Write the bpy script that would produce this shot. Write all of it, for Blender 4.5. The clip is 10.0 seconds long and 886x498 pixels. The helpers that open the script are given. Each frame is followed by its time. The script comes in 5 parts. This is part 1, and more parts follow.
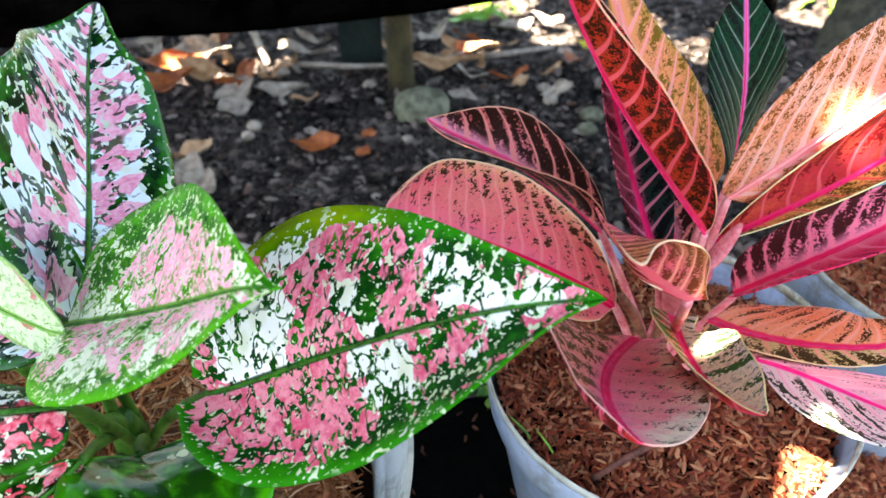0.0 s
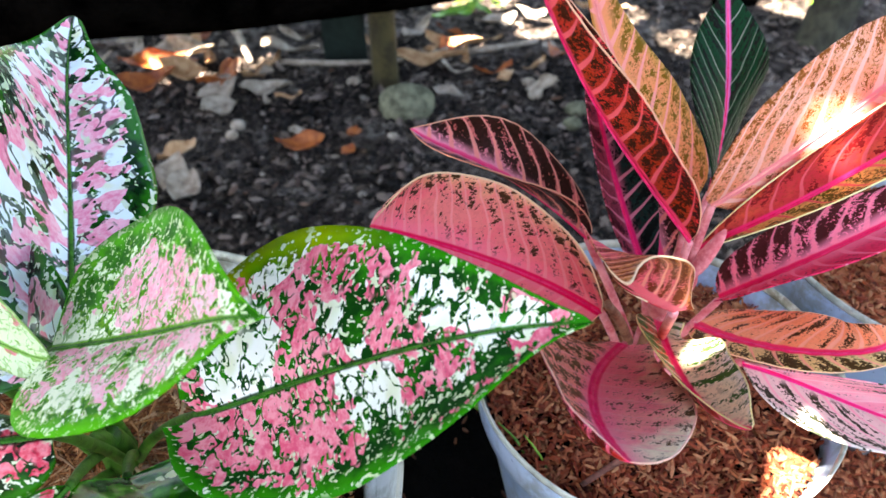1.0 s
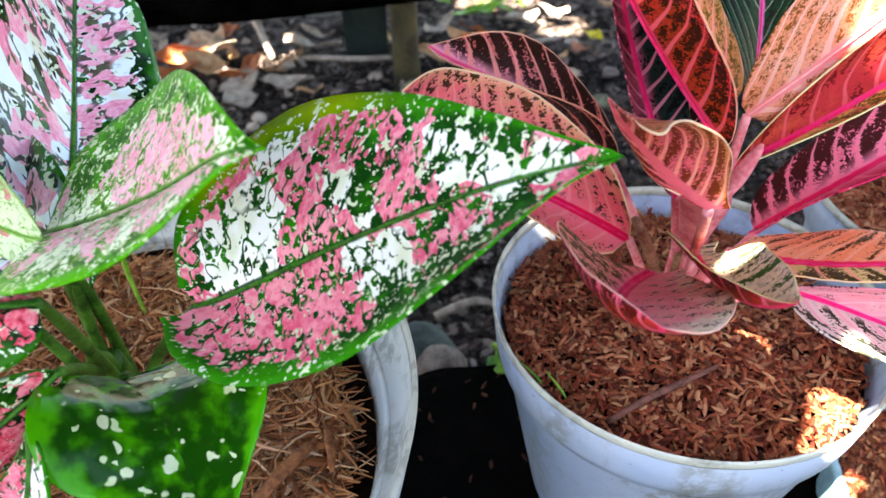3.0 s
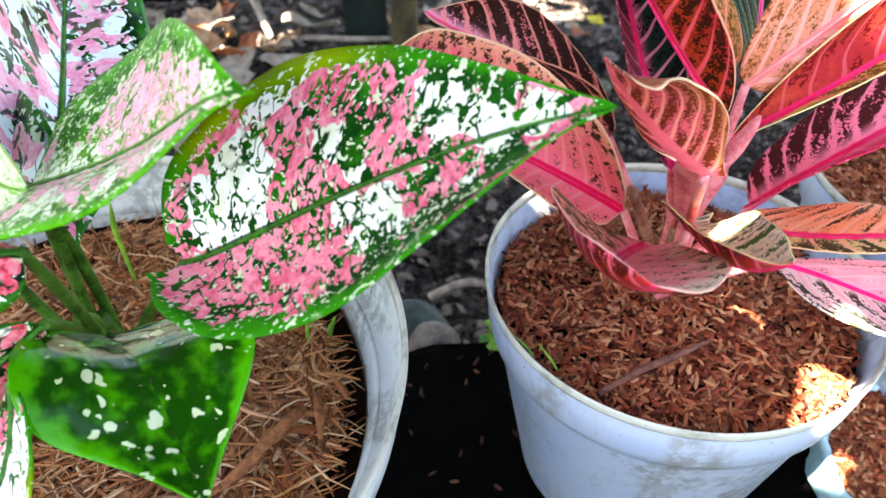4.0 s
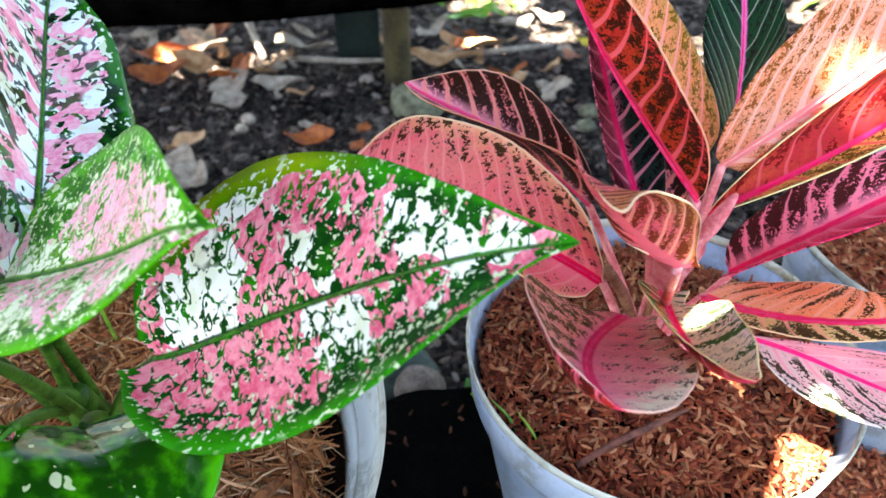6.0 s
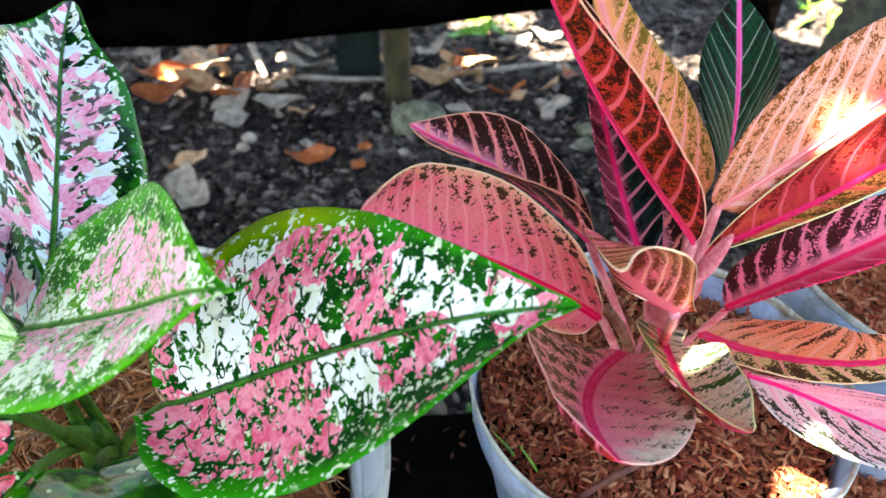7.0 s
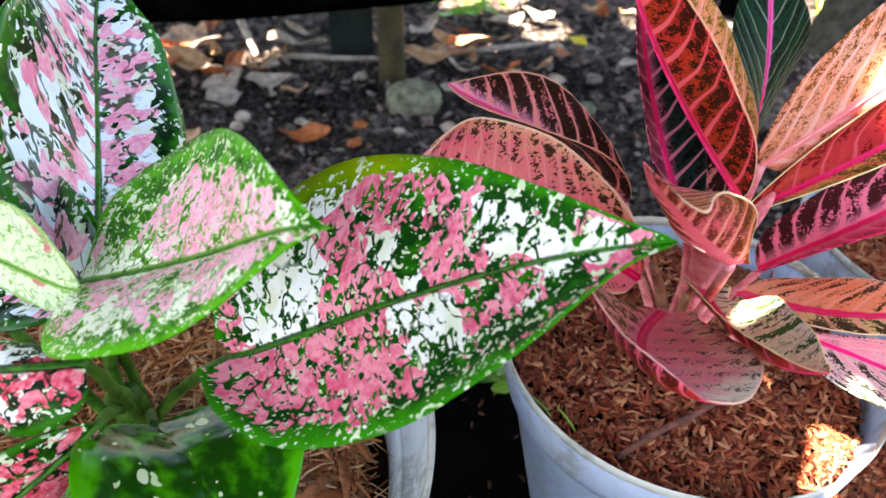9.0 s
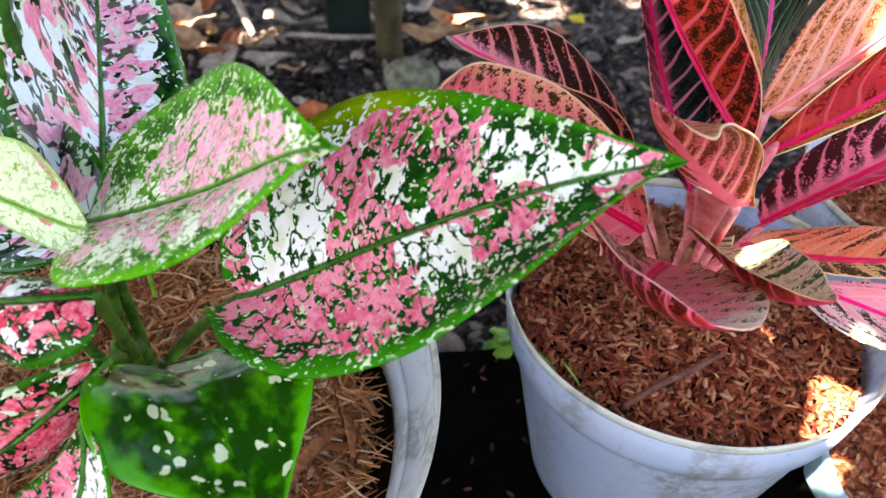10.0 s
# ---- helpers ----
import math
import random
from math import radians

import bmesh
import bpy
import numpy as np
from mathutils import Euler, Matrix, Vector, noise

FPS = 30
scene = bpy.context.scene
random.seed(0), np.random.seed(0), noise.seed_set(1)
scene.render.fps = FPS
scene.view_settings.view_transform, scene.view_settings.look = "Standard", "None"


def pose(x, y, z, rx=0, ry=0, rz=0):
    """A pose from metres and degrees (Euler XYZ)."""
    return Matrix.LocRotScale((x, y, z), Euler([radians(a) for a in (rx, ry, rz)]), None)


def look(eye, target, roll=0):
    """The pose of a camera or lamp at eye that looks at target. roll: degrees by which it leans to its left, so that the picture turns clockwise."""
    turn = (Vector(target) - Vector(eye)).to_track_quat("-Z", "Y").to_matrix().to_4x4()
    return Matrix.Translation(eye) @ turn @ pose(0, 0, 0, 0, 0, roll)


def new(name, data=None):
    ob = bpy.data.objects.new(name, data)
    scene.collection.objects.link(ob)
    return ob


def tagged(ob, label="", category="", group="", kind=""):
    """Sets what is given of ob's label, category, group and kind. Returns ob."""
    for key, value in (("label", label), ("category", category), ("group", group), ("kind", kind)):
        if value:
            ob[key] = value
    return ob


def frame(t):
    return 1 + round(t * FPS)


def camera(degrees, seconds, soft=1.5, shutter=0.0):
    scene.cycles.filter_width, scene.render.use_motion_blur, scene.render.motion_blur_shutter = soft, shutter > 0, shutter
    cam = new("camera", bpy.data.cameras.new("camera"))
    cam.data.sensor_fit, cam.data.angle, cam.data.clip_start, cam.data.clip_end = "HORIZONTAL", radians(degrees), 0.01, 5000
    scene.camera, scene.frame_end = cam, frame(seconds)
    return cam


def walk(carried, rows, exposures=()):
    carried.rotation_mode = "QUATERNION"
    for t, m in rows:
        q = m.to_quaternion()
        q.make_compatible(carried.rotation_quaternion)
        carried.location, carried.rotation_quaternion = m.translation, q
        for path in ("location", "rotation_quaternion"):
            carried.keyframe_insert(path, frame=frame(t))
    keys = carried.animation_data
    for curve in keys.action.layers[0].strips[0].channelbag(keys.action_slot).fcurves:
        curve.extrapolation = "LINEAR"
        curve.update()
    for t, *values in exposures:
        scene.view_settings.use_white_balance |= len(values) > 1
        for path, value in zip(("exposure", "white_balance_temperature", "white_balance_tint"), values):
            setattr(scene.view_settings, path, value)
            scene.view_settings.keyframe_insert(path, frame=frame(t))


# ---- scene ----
cam = camera(63.8, 10.0)
cam.data.dof.use_dof, cam.data.dof.focus_distance, cam.data.dof.aperture_fstop = True, 0.29, 15.0
METRES, EYE, TILT, LEAN, TURN = 0.20, 0.696, -41.0, 0.0, 0.0
ROWS = [
    (0.0, 0.0, 0.0, 0.0, -0.0, 0.0, 0.0),
    (0.5, 0.0133, -0.0294, 0.0428, -0.6, 0.17, 0.74),
    (1.0, 0.0038, 0.0012, 0.0466, -0.99, -0.68, 0.96),
    (1.5, -0.0262, 0.016, 0.0425, -0.95, -1.26, 0.43),
    (2.0, -0.0338, 0.0686, 0.0073, -0.89, -2.38, 1.46),
    (2.5, -0.0184, 0.0919, -0.1111, 0.37, -0.61, 1.42),
    (3.0, 0.0103, 0.0891, -0.1944, 0.74, 0.96, 0.63),
    (4.5, 0.0276, 0.1061, -0.2448, 0.27, -0.33, -0.5),
    (5.0, 0.0503, 0.1083, -0.2097, 0.18, -0.15, -0.31),
    (5.5, 0.0552, 0.1085, -0.1466, 0.11, 0.06, -0.4),
    (6.0, 0.0574, 0.1003, -0.0857, 0.11, 0.51, -0.63),
    (7.5, 0.0243, 0.0493, -0.0087, -0.2, 1.47, -0.61),
    (8.0, -0.0134, 0.051, -0.0154, -1.19, 1.19, -0.24),
    (8.5, -0.0649, 0.0504, -0.0337, -1.82, 0.48, -0.06),
    (9.0, -0.1029, 0.0663, -0.0829, -1.62, 0.25, -0.39),
    (9.5, -0.124, 0.0735, -0.1117, -2.18, -0.2, 0.17),
    (10.0, -0.1204, 0.0649, -0.1686, -1.88, -0.72, -0.08),
]
walk(cam, [(t, pose(0, 0, EYE, TILT, LEAN, TURN) @ pose(METRES * x, METRES * y, METRES * z, 90 + pitch, roll, yaw)) for t, x, y, z, yaw, pitch, roll in ROWS], [(0.0, 4.22, 7600, 8), (2.5, 4.13, 7850, 12), (4.5, 4.53, 8000, 10), (6.0, 4.35, 7600, 8), (7.5, 4.22, 7450, 6), (10.0, 4.08, 8200, 18)])

# ---- light ----
SUN_TO = Vector((-0.365, -0.365, 0.856)).normalized()
world = bpy.data.worlds.new("sky")
scene.world = world
world.use_nodes = True
wt = world.node_tree
sky = wt.nodes.new("ShaderNodeTexSky")
sky.sky_type = "NISHITA"
sky.sun_disc = False
sky.sun_elevation = math.asin(SUN_TO.z)
sky.sun_rotation = math.atan2(SUN_TO.x, SUN_TO.y)
wt.links.new(sky.outputs[0], wt.nodes["Background"].inputs[0])
wt.nodes["Background"].inputs[1].default_value = 0.045
sun = new("sun", bpy.data.lights.new("sun", "SUN"))
sun.data.energy, sun.data.angle, sun.data.color = 5.0, radians(0.4), (1.0, 0.97, 0.92)
sun.matrix_world = look(SUN_TO * 10, (0, 0, 0))


# ---- materials ----
def lin(h):
    """Linear colour from a hex code."""
    c = [int(h[i:i + 2], 16) / 255 for i in (0, 2, 4)]
    return tuple(x / 12.92 if x <= 0.04045 else ((x + 0.055) / 1.055) ** 2.4 for x in c) + (1.0,)


class Nodes:
    """A short way to write node graphs."""

    def __init__(self, name, rough=0.5, spec=0.5):
        self.mat = bpy.data.materials.new(name)
        self.mat.use_nodes = True
        self.t = self.mat.node_tree
        self.b = self.t.nodes["Principled BSDF"]
        self.b.inputs["Roughness"].default_value = rough
        self.b.inputs["Specular IOR Level"].default_value = spec

    def put(self, socket, v):
        if isinstance(v, bpy.types.NodeSocket):
            self.t.links.new(v, socket)
        elif v is not None:
            socket.default_value = v

    def math(self, op, a, b=None, c=None, clamp=False):
        n = self.t.nodes.new("ShaderNodeMath")
        n.operation, n.use_clamp = op, clamp
        for i, v in enumerate((a, b, c)):
            self.put(n.inputs[i], v)
        return n.outputs[0]

    def noise(self, vec, scale, detail=3.0, rough=0.55, distort=0.0):
        n = self.t.nodes.new("ShaderNodeTexNoise")
        self.put(n.inputs["Vector"], vec)
        n.inputs["Scale"].default_value, n.inputs["Detail"].default_value = scale, detail
        n.inputs["Roughness"].default_value, n.inputs["Distortion"].default_value = rough, distort
        return n.outputs["Fac"]

    def voronoi(self, vec, scale, feature="F1", out="Distance"):
        n = self.t.nodes.new("ShaderNodeTexVoronoi")
        n.feature = feature
        self.put(n.inputs["Vector"], vec)
        n.inputs["Scale"].default_value = scale
        return n.outputs[out]

    def step(self, v, a, b):
        n = self.t.nodes.new("ShaderNodeMapRange")
        n.interpolation_type = "SMOOTHSTEP"
        self.put(n.inputs["Value"], v)
        self.put(n.inputs["From Min"], a)
        self.put(n.inputs["From Max"], b)
        return n.outputs["Result"]

    def mix(self, f, a, b, kind="MIX"):
        n = self.t.nodes.new("ShaderNodeMix")
        n.data_type, n.blend_type = "RGBA", kind
        self.put(n.inputs[0], f)
        self.put(n.inputs[6], a)
        self.put(n.inputs[7], b)
        return n.outputs[2]

    def far(self, vec, place):
        n = self.t.nodes.new("ShaderNodeVectorMath")
        n.operation = "DISTANCE"
        self.put(n.inputs[0], vec)
        n.inputs[1].default_value = place
        return n.outputs["Value"]

    def xyz(self, x, y, z):
        n = self.t.nodes.new("ShaderNodeCombineXYZ")
        for i, v in enumerate((x, y, z)):
            self.put(n.inputs[i], v)
        return n.outputs[0]

    def split(self, v):
        n = self.t.nodes.new("ShaderNodeSeparateXYZ")
        self.put(n.inputs[0], v)
        return n.outputs

    def uv(self, layer):
        n = self.t.nodes.new("ShaderNodeUVMap")
        n.uv_map = layer
        return n.outputs[0]

    def position(self):
        return self.t.nodes.new("ShaderNodeNewGeometry").outputs["Position"]

    def island(self):
        return self.t.nodes.new("ShaderNodeNewGeometry").outputs["Random Per Island"]

    def random(self):
        return self.t.nodes.new("ShaderNodeObjectInfo").outputs["Random"]

    def ramp(self, f, *stops):
        n = self.t.nodes.new("ShaderNodeValToRGB")
        self.put(n.inputs[0], f)
        e = n.color_ramp.elements
        while len(e) < len(stops):
            e.new(0.5)
        for k, (p, c) in zip(e, stops):
            k.position, k.color = p, lin(c)
        return n.outputs[0]

    def bump(self, h, strength=0.3, dist=0.001):
        n = self.t.nodes.new("ShaderNodeBump")
        n.inputs["Strength"].default_value, n.inputs["Distance"].default_value = strength, dist
        self.put(n.inputs["Height"], h)
        self.put(self.b.inputs["Normal"], n.outputs[0])

    def base(self, c):
        self.put(self.b.inputs["Base Color"], c)
        return self.mat

    def thin(self, colour, amount):
        """Lets light glow through a thin leaf."""
        tr = self.t.nodes.new("ShaderNodeBsdfTranslucent")
        self.put(tr.inputs[0], colour)
        m = self.t.nodes.new("ShaderNodeMixShader")
        m.inputs[0].default_value = amount
        out = self.t.nodes["Material Output"]
        self.t.links.new(self.b.outputs[0], m.inputs[1])
        self.t.links.new(tr.outputs[0], m.inputs[2])
        self.t.links.new(m.outputs[0], out.inputs[0])


def leaf_coords(n, sweep=0.7):
    """s along, v across (-1..1), metric place on the leaf, across the veins (p) and along them (q), all shifted leaf by leaf."""
    s, v, _ = n.split(n.uv("uv"))
    mx, my, _ = n.split(n.uv("metric"))
    v = n.math("MULTIPLY_ADD", v, 2.0, -1.0)
    av = n.math("ABSOLUTE", v)
    ay = n.math("ABSOLUTE", my)
    p = n.math("SUBTRACT", mx, n.math("MULTIPLY", ay, sweep))
    side = n.math("MULTIPLY_ADD", n.math("SIGN", my), 3.7, n.math("MULTIPLY", n.random(), 40.0))
    return s, v, av, mx, my, p, ay, side


def splash_leaf(name, cover=0.5, pink=0.5, green=("041a04", "1f6a0a"), pinks=("d9566e", "f09aa2"), white="f4f5ee", edge=0.25, rough=0.3, streak=1.0, limes=0.0, fine=1.0, flecks=0.5, spec=0.10, fleck_scale=300,
                yellow=0.0, net=1.0, relief=0.4, glow=0.14, zones=42, dash=0.9, crumple=0.0, sweep=0.3, patches=None, stripes=0.0, flecked=None):
    """Dark green leaf splashed with pink, white and cream. patches: where (metres along and across) one colour prevails, with its reach; stripes: pink and white by turns between the side veins."""
    n = Nodes(name, rough, spec)
    s, v, av, mx, my, p, q, side = leaf_coords(n, sweep)
    zoff = n.math("MULTIPLY", side, 0.11)
    vec = n.xyz(p, n.math("MULTIPLY", q, streak), zoff)
    flat = n.xyz(mx, my, zoff)
    big = n.noise(vec, 62 * fine, 1.0, 0.5, 0.5)
    mid = n.noise(vec, 175 * fine, 1.5, 0.5, 0.8)
    small = n.noise(vec, 400 * fine, 1.5, 0.55, 0.5)
    field = n.math("ADD", n.math("MULTIPLY", big, 0.20), n.math("ADD", n.math("MULTIPLY", mid, 0.44), n.math("MULTIPLY", small, 0.36)))
    # more green towards the margin and the tip
    rag = n.math("MULTIPLY_ADD", n.math("SUBTRACT", n.noise(flat, 60, 2), 0.5), 0.5, av)
    lim = n.math("MULTIPLY_ADD", n.step(rag, 1.0 - edge * 1.7, 1.0), 0.22, 0.60 - 0.20 * cover)
    lim = n.math("MULTIPLY_ADD", n.step(s, 0.65, 1.0), 0.05, lim)
    reach = {}
    if patches:
        here = n.xyz(mx, my, 0.0)
        warp = n.noise(n.xyz(mx, my, 2.0), 150, 2.0, 0.6)
        for kind, spots in patches.items():
            for x, y, r in spots:
                dist = n.math("DIVIDE", n.far(here, (x, y, 0.0)), r)
                one = n.step(n.math("ADD", dist, n.math("MULTIPLY_ADD", warp, 1.4, -0.7)), 1.35, 0.75)
                reach[kind] = n.math("MAXIMUM", reach[kind], one) if kind in reach else one
        lim = n.math("MULTIPLY_ADD", reach["green"], 0.13, lim)
        lim = n.math("MULTIPLY_ADD", n.math("MAXIMUM", reach["pink"], reach["white"]), -0.03, lim)
    over = n.math("SUBTRACT", field, lim)
    mask = n.step(over, -0.006, 0.006)
    # dark crooked lines and dots that break the light areas
    worm = n.math("ABSOLUTE", n.math("SUBTRACT", n.noise(n.xyz(p, n.math("MULTIPLY", q, dash), n.math("ADD", zoff, 3.0)), 215 * fine, 1.5, 0.5, 0.4), 0.5))
    gate = n.step(n.noise(n.xyz(mx, my, n.math("ADD", zoff, 7.0)), 75, 2), 0.40, 0.50)
    lines = n.math("MULTIPLY", n.step(worm, 0.042, 0.028), gate)
    dots = n.step(n.noise(n.xyz(p, n.math("MULTIPLY", q, dash), n.math("ADD", zoff, 11.0)), 480 * fine, 1.0, 0.5, 0.4), 0.655, 0.67)
    mask = n.math("MULTIPLY", mask, n.math("SUBTRACT", 1.0, n.math("MULTIPLY", n.math("MAXIMUM", lines, dots), net)))
    fl = n.step(n.noise(n.xyz(mx, my, n.math("ADD", zoff, 5.0)), fleck_scale * fine, 1.0, 0.5, 0.5), 0.70 - 0.1 * flecks, 0.715 - 0.1 * flecks)
    fl2 = n.step(n.noise(n.xyz(mx, my, n.math("ADD", zoff, 15.0)), fleck_scale * 2.1 * fine, 1.0, 0.5, 0.5), 0.72 - 0.1 * flecks, 0.735 - 0.1 * flecks)
    fl = n.math("MULTIPLY", n.math("MAXIMUM", fl, fl2), n.step(rag, 1.08, 0.93))
    if flecked:
        # rounded flecks, a share of the cells filled, more of them beyond the rib's first third
        cell, share = flecked
        at = n.xyz(n.math("MULTIPLY_ADD", n.noise(flat, 210, 1), 0.006, mx), n.math("MULTIPLY", n.math("MULTIPLY_ADD", n.noise(n.xyz(my, mx, zoff), 210, 1), 0.006, my), 1.25), zoff)
        near = n.voronoi(at, cell)
        pick, size, _ = n.split(n.voronoi(at, cell, "F1", "Color"))
        round_one = n.step(n.math("SUBTRACT", near, n.math("MULTIPLY_ADD", size, 0.20, 0.14)), 0.03, -0.03)
        fl = n.math("MAXIMUM", fl, n.math("MULTIPLY", round_one, n.step(n.math("ADD", pick, n.math("MULTIPLY", n.math("SUBTRACT", s, 0.5), 0.5)), 1.0 - share, 1.01 - share)))
    rib = n.step(n.math("SUBTRACT", q, n.math("MULTIPLY", n.math("SUBTRACT", 1.0, s), 0.0011)), 0.0012, 0.0003)
    keep = n.math("SUBTRACT", 1.0, n.math("MULTIPLY", rib, 0.95))
    mask = n.math("MULTIPLY", mask, keep)
    zone = n.noise(n.xyz(mx, my, n.math("ADD", side, 9.0)), zones, 1.0, 0.5, 0.5)
    zone = n.math("ADD", zone, n.math("MULTIPLY", n.math("SUBTRACT", n.noise(vec, 200, 1.5), 0.5), 0.22))
    if patches:
        zone = n.math("ADD", zone, n.math("MULTIPLY", n.math("SUBTRACT", reach["pink"], reach["white"]), 0.25))
    if stripes:
        zone = n.math("MULTIPLY_ADD", n.math("SINE", n.math("MULTIPLY", n.math("ADD", p, n.math("MULTIPLY", n.noise(flat, 40, 1), 0.012)), 430.0)), stripes, zone)
    pk = n.step(zone, 0.62 - 0.28 * pink, 0.64 - 0.28 * pink)
    tone = n.math("ADD", n.math("MULTIPLY", n.noise(vec, 90, 2.0, 0.6), 0.5), n.math("MULTIPLY", n.noise(vec, 520, 2.0, 0.6), 0.5))
    pinkc = n.mix(n.step(tone, 0.38, 0.62), lin(pinks[0]), lin(pinks[1]))
    whitec = n.mix(n.step(n.noise(vec, 70, 2), 0.50, 0.70), lin(white), lin("e2e6cc"))
    light = n.mix(pk, whitec, pinkc)
    gr = n.mix(n.step(n.math("ADD", n.noise(flat, 110, 3), n.math("MULTIPLY", n.step(av, 0.72, 1.0), 0.32)), 0.42, 0.80), lin(green[0]), lin(green[1]))
    if limes:
        gr = n.mix(n.math("MULTIPLY", n.step(over, -0.08, -0.01), limes), gr, lin("6cae1c"))
    if yellow:
        band = n.math("MULTIPLY", n.step(n.math("ADD", v, n.math("MULTIPLY", n.noise(flat, 50, 2), 0.5)), -0.42, -0.80), n.step(n.math("ABSOLUTE", n.math("SUBTRACT", s, 0.44)), 0.28, 0.10))
        gr = n.mix(n.math("MULTIPLY", band, yellow), gr, lin("a2b00a"))
    col = n.mix(n.math("MULTIPLY", n.math("MULTIPLY", fl, keep), 0.92), gr, n.mix(n.noise(vec, 150, 1), lin("c2d688"), lin(white)))
    col = n.mix(mask, col, light)
    veins = n.math("PINGPONG", n.math("ADD", p, n.math("MULTIPLY", n.noise(vec, 40, 1), 0.004)), 0.006)
    height = n.math("ADD", n.math("MULTIPLY", veins, 55.0), n.math("ADD", n.math("MULTIPLY", mid, 0.6), n.math("MULTIPLY", small, 0.25)))
    if crumple:
        height = n.math("ADD", height, n.math("MULTIPLY", n.noise(vec, 60, 1.0, 0.5, 0.6), crumple))
    n.bump(height, relief, 0.0013)
    n.put(n.b.inputs["Roughness"], n.math("MULTIPLY_ADD", n.noise(flat, 220, 3), 0.22, rough - 0.10))
    n.thin(col, glow)
    return n.base(col)


def veined_leaf(name, ground, mottle, amount, vein="f09a9c", rib="e01a60", edge=None, rough=0.38, spec=0.08, spots=1.0, upper=None, glow=0.18, second=None, gap=0.0058, near=None, speck=0.35, sweep=0.5, centre=None, margin=None, bar=0.45, halo=0.009, bow=14.0, veins=0.85, vw=1.0, fleck=None, mottle2=None, tip=None):
    """Pink and red leaf with a bright rib, pale curved side veins and dark mottling between them. upper, near: colour and mottling of the right half; centre, margin: colours beside the rib and at the edge."""
    n = Nodes(name, rough, spec)
    s, v, av, mx, my, p, q, side = leaf_coords(n, sweep)
    zoff = n.math("MULTIPLY", side, 0.13)
    flat = n.xyz(mx, my, zoff)
    wob = n.math("MULTIPLY", n.math("SUBTRACT", n.noise(flat, 38, 1.0), 0.5), 0.009)
    pv = n.math("ADD", n.math("SUBTRACT", p, n.math("MULTIPLY", n.math("MULTIPLY", q, q), bow)), n.math("ADD", wob, 1.0))
    line = n.math("PINGPONG", pv, gap)
    vec2 = flat
    vec = n.xyz(pv, n.math("MULTIPLY", q, bar), zoff) if bar < 0.7 else flat
    field = n.math("ADD", n.math("MULTIPLY", n.noise(vec, 170 * spots, 1.5, 0.5, 0.6), 0.5), n.math("MULTIPLY", n.noise(vec2, 620 * spots, 2.0, 0.65, 0.3), 0.5))
    inter = n.step(line, 0.0006, gap * 0.7)
    amt = amount if near is None else n.math("ADD", amount, n.math("MULTIPLY", n.step(v, -0.03, 0.03), near - amount))
    lim = n.math("SUBTRACT", n.math("MULTIPLY_ADD", amt, -0.30, 0.71), n.math("MULTIPLY", inter, 0.09))
    lim = n.math("SUBTRACT", lim, n.math("MULTIPLY", n.step(av, 0.30, 0.9), 0.05))
    clear = n.step(n.math("ADD", q, n.math("MULTIPLY", n.noise(flat, 120, 1), 0.004)), halo * 0.4, halo * 1.2)
    dark = n.math("MULTIPLY", n.step(n.math("SUBTRACT", field, lim), -0.010, 0.015), clear)
    width = n.math("MULTIPLY_ADD", n.math("SUBTRACT", 1.0, av), 0.0007 * vw, 0.0003 * vw)
    vmask = n.step(n.math("SUBTRACT", line, width), 0.0005, -0.0002)
    tone = n.noise(flat, 45, 3, 0.6)
    col = n.mix(n.step(tone, 0.38, 0.62), lin(ground), lin(second or ground))
    if margin:
        col = n.mix(n.step(n.math("ADD", av, n.math("MULTIPLY", n.math("SUBTRACT", n.noise(flat, 90, 2), 0.5), 0.6)), 0.60, 1.0), col, lin(margin))
    right = n.step(v, -0.03, 0.03)
    if upper:
        col = n.mix(right, col, lin(upper))
    if tip:
        col = n.mix(n.step(n.math("ADD", s, n.math("MULTIPLY", n.math("SUBTRACT", n.noise(flat, 70, 2), 0.5), 0.35)), tip[1] - 0.08, tip[1] + 0.08), col, lin(tip[0]))
    spot = n.mix(right, lin(mottle), lin(mottle2 or mottle))
    col = n.mix(n.math("MULTIPLY", n.math("MULTIPLY", n.step(n.noise(vec2, 480 * spots, 2.5, 0.65), 0.48, 0.62), speck), clear), col, lin(fleck or mottle))
    if centre:
        col = n.mix(n.math("MULTIPLY", n.step(n.math("ADD", q, n.math("MULTIPLY", n.noise(flat, 90, 2), 0.004)), halo * 1.7, halo * 0.3), 0.85), col, lin(centre))
    col = n.mix(n.math("MULTIPLY", dark, 0.96), col, spot)
    col = n.mix(n.math("MULTIPLY", vmask, veins), col, lin(vein))
    ribw = n.math("MULTIPLY_ADD", n.math("SUBTRACT", 1.0, s), 0.0020, 0.0005)
    col = n.mix(n.step(n.math("SUBTRACT", q, ribw), 0.0012, 0.0), col, lin(rib))
    if edge:
        col = n.mix(n.step(av, 0.976, 0.992), col, lin(edge))
    n.bump(n.math("ADD", n.math("MULTIPLY", line, 75.0), n.math("MULTIPLY", field, 0.5)), 0.5, 0.0015)
    n.put(n.b.inputs["Roughness"], n.math("MULTIPLY_ADD", n.noise(flat, 260, 3), 0.2, rough - 0.1))
    n.thin(col, glow)
    return n.base(col)


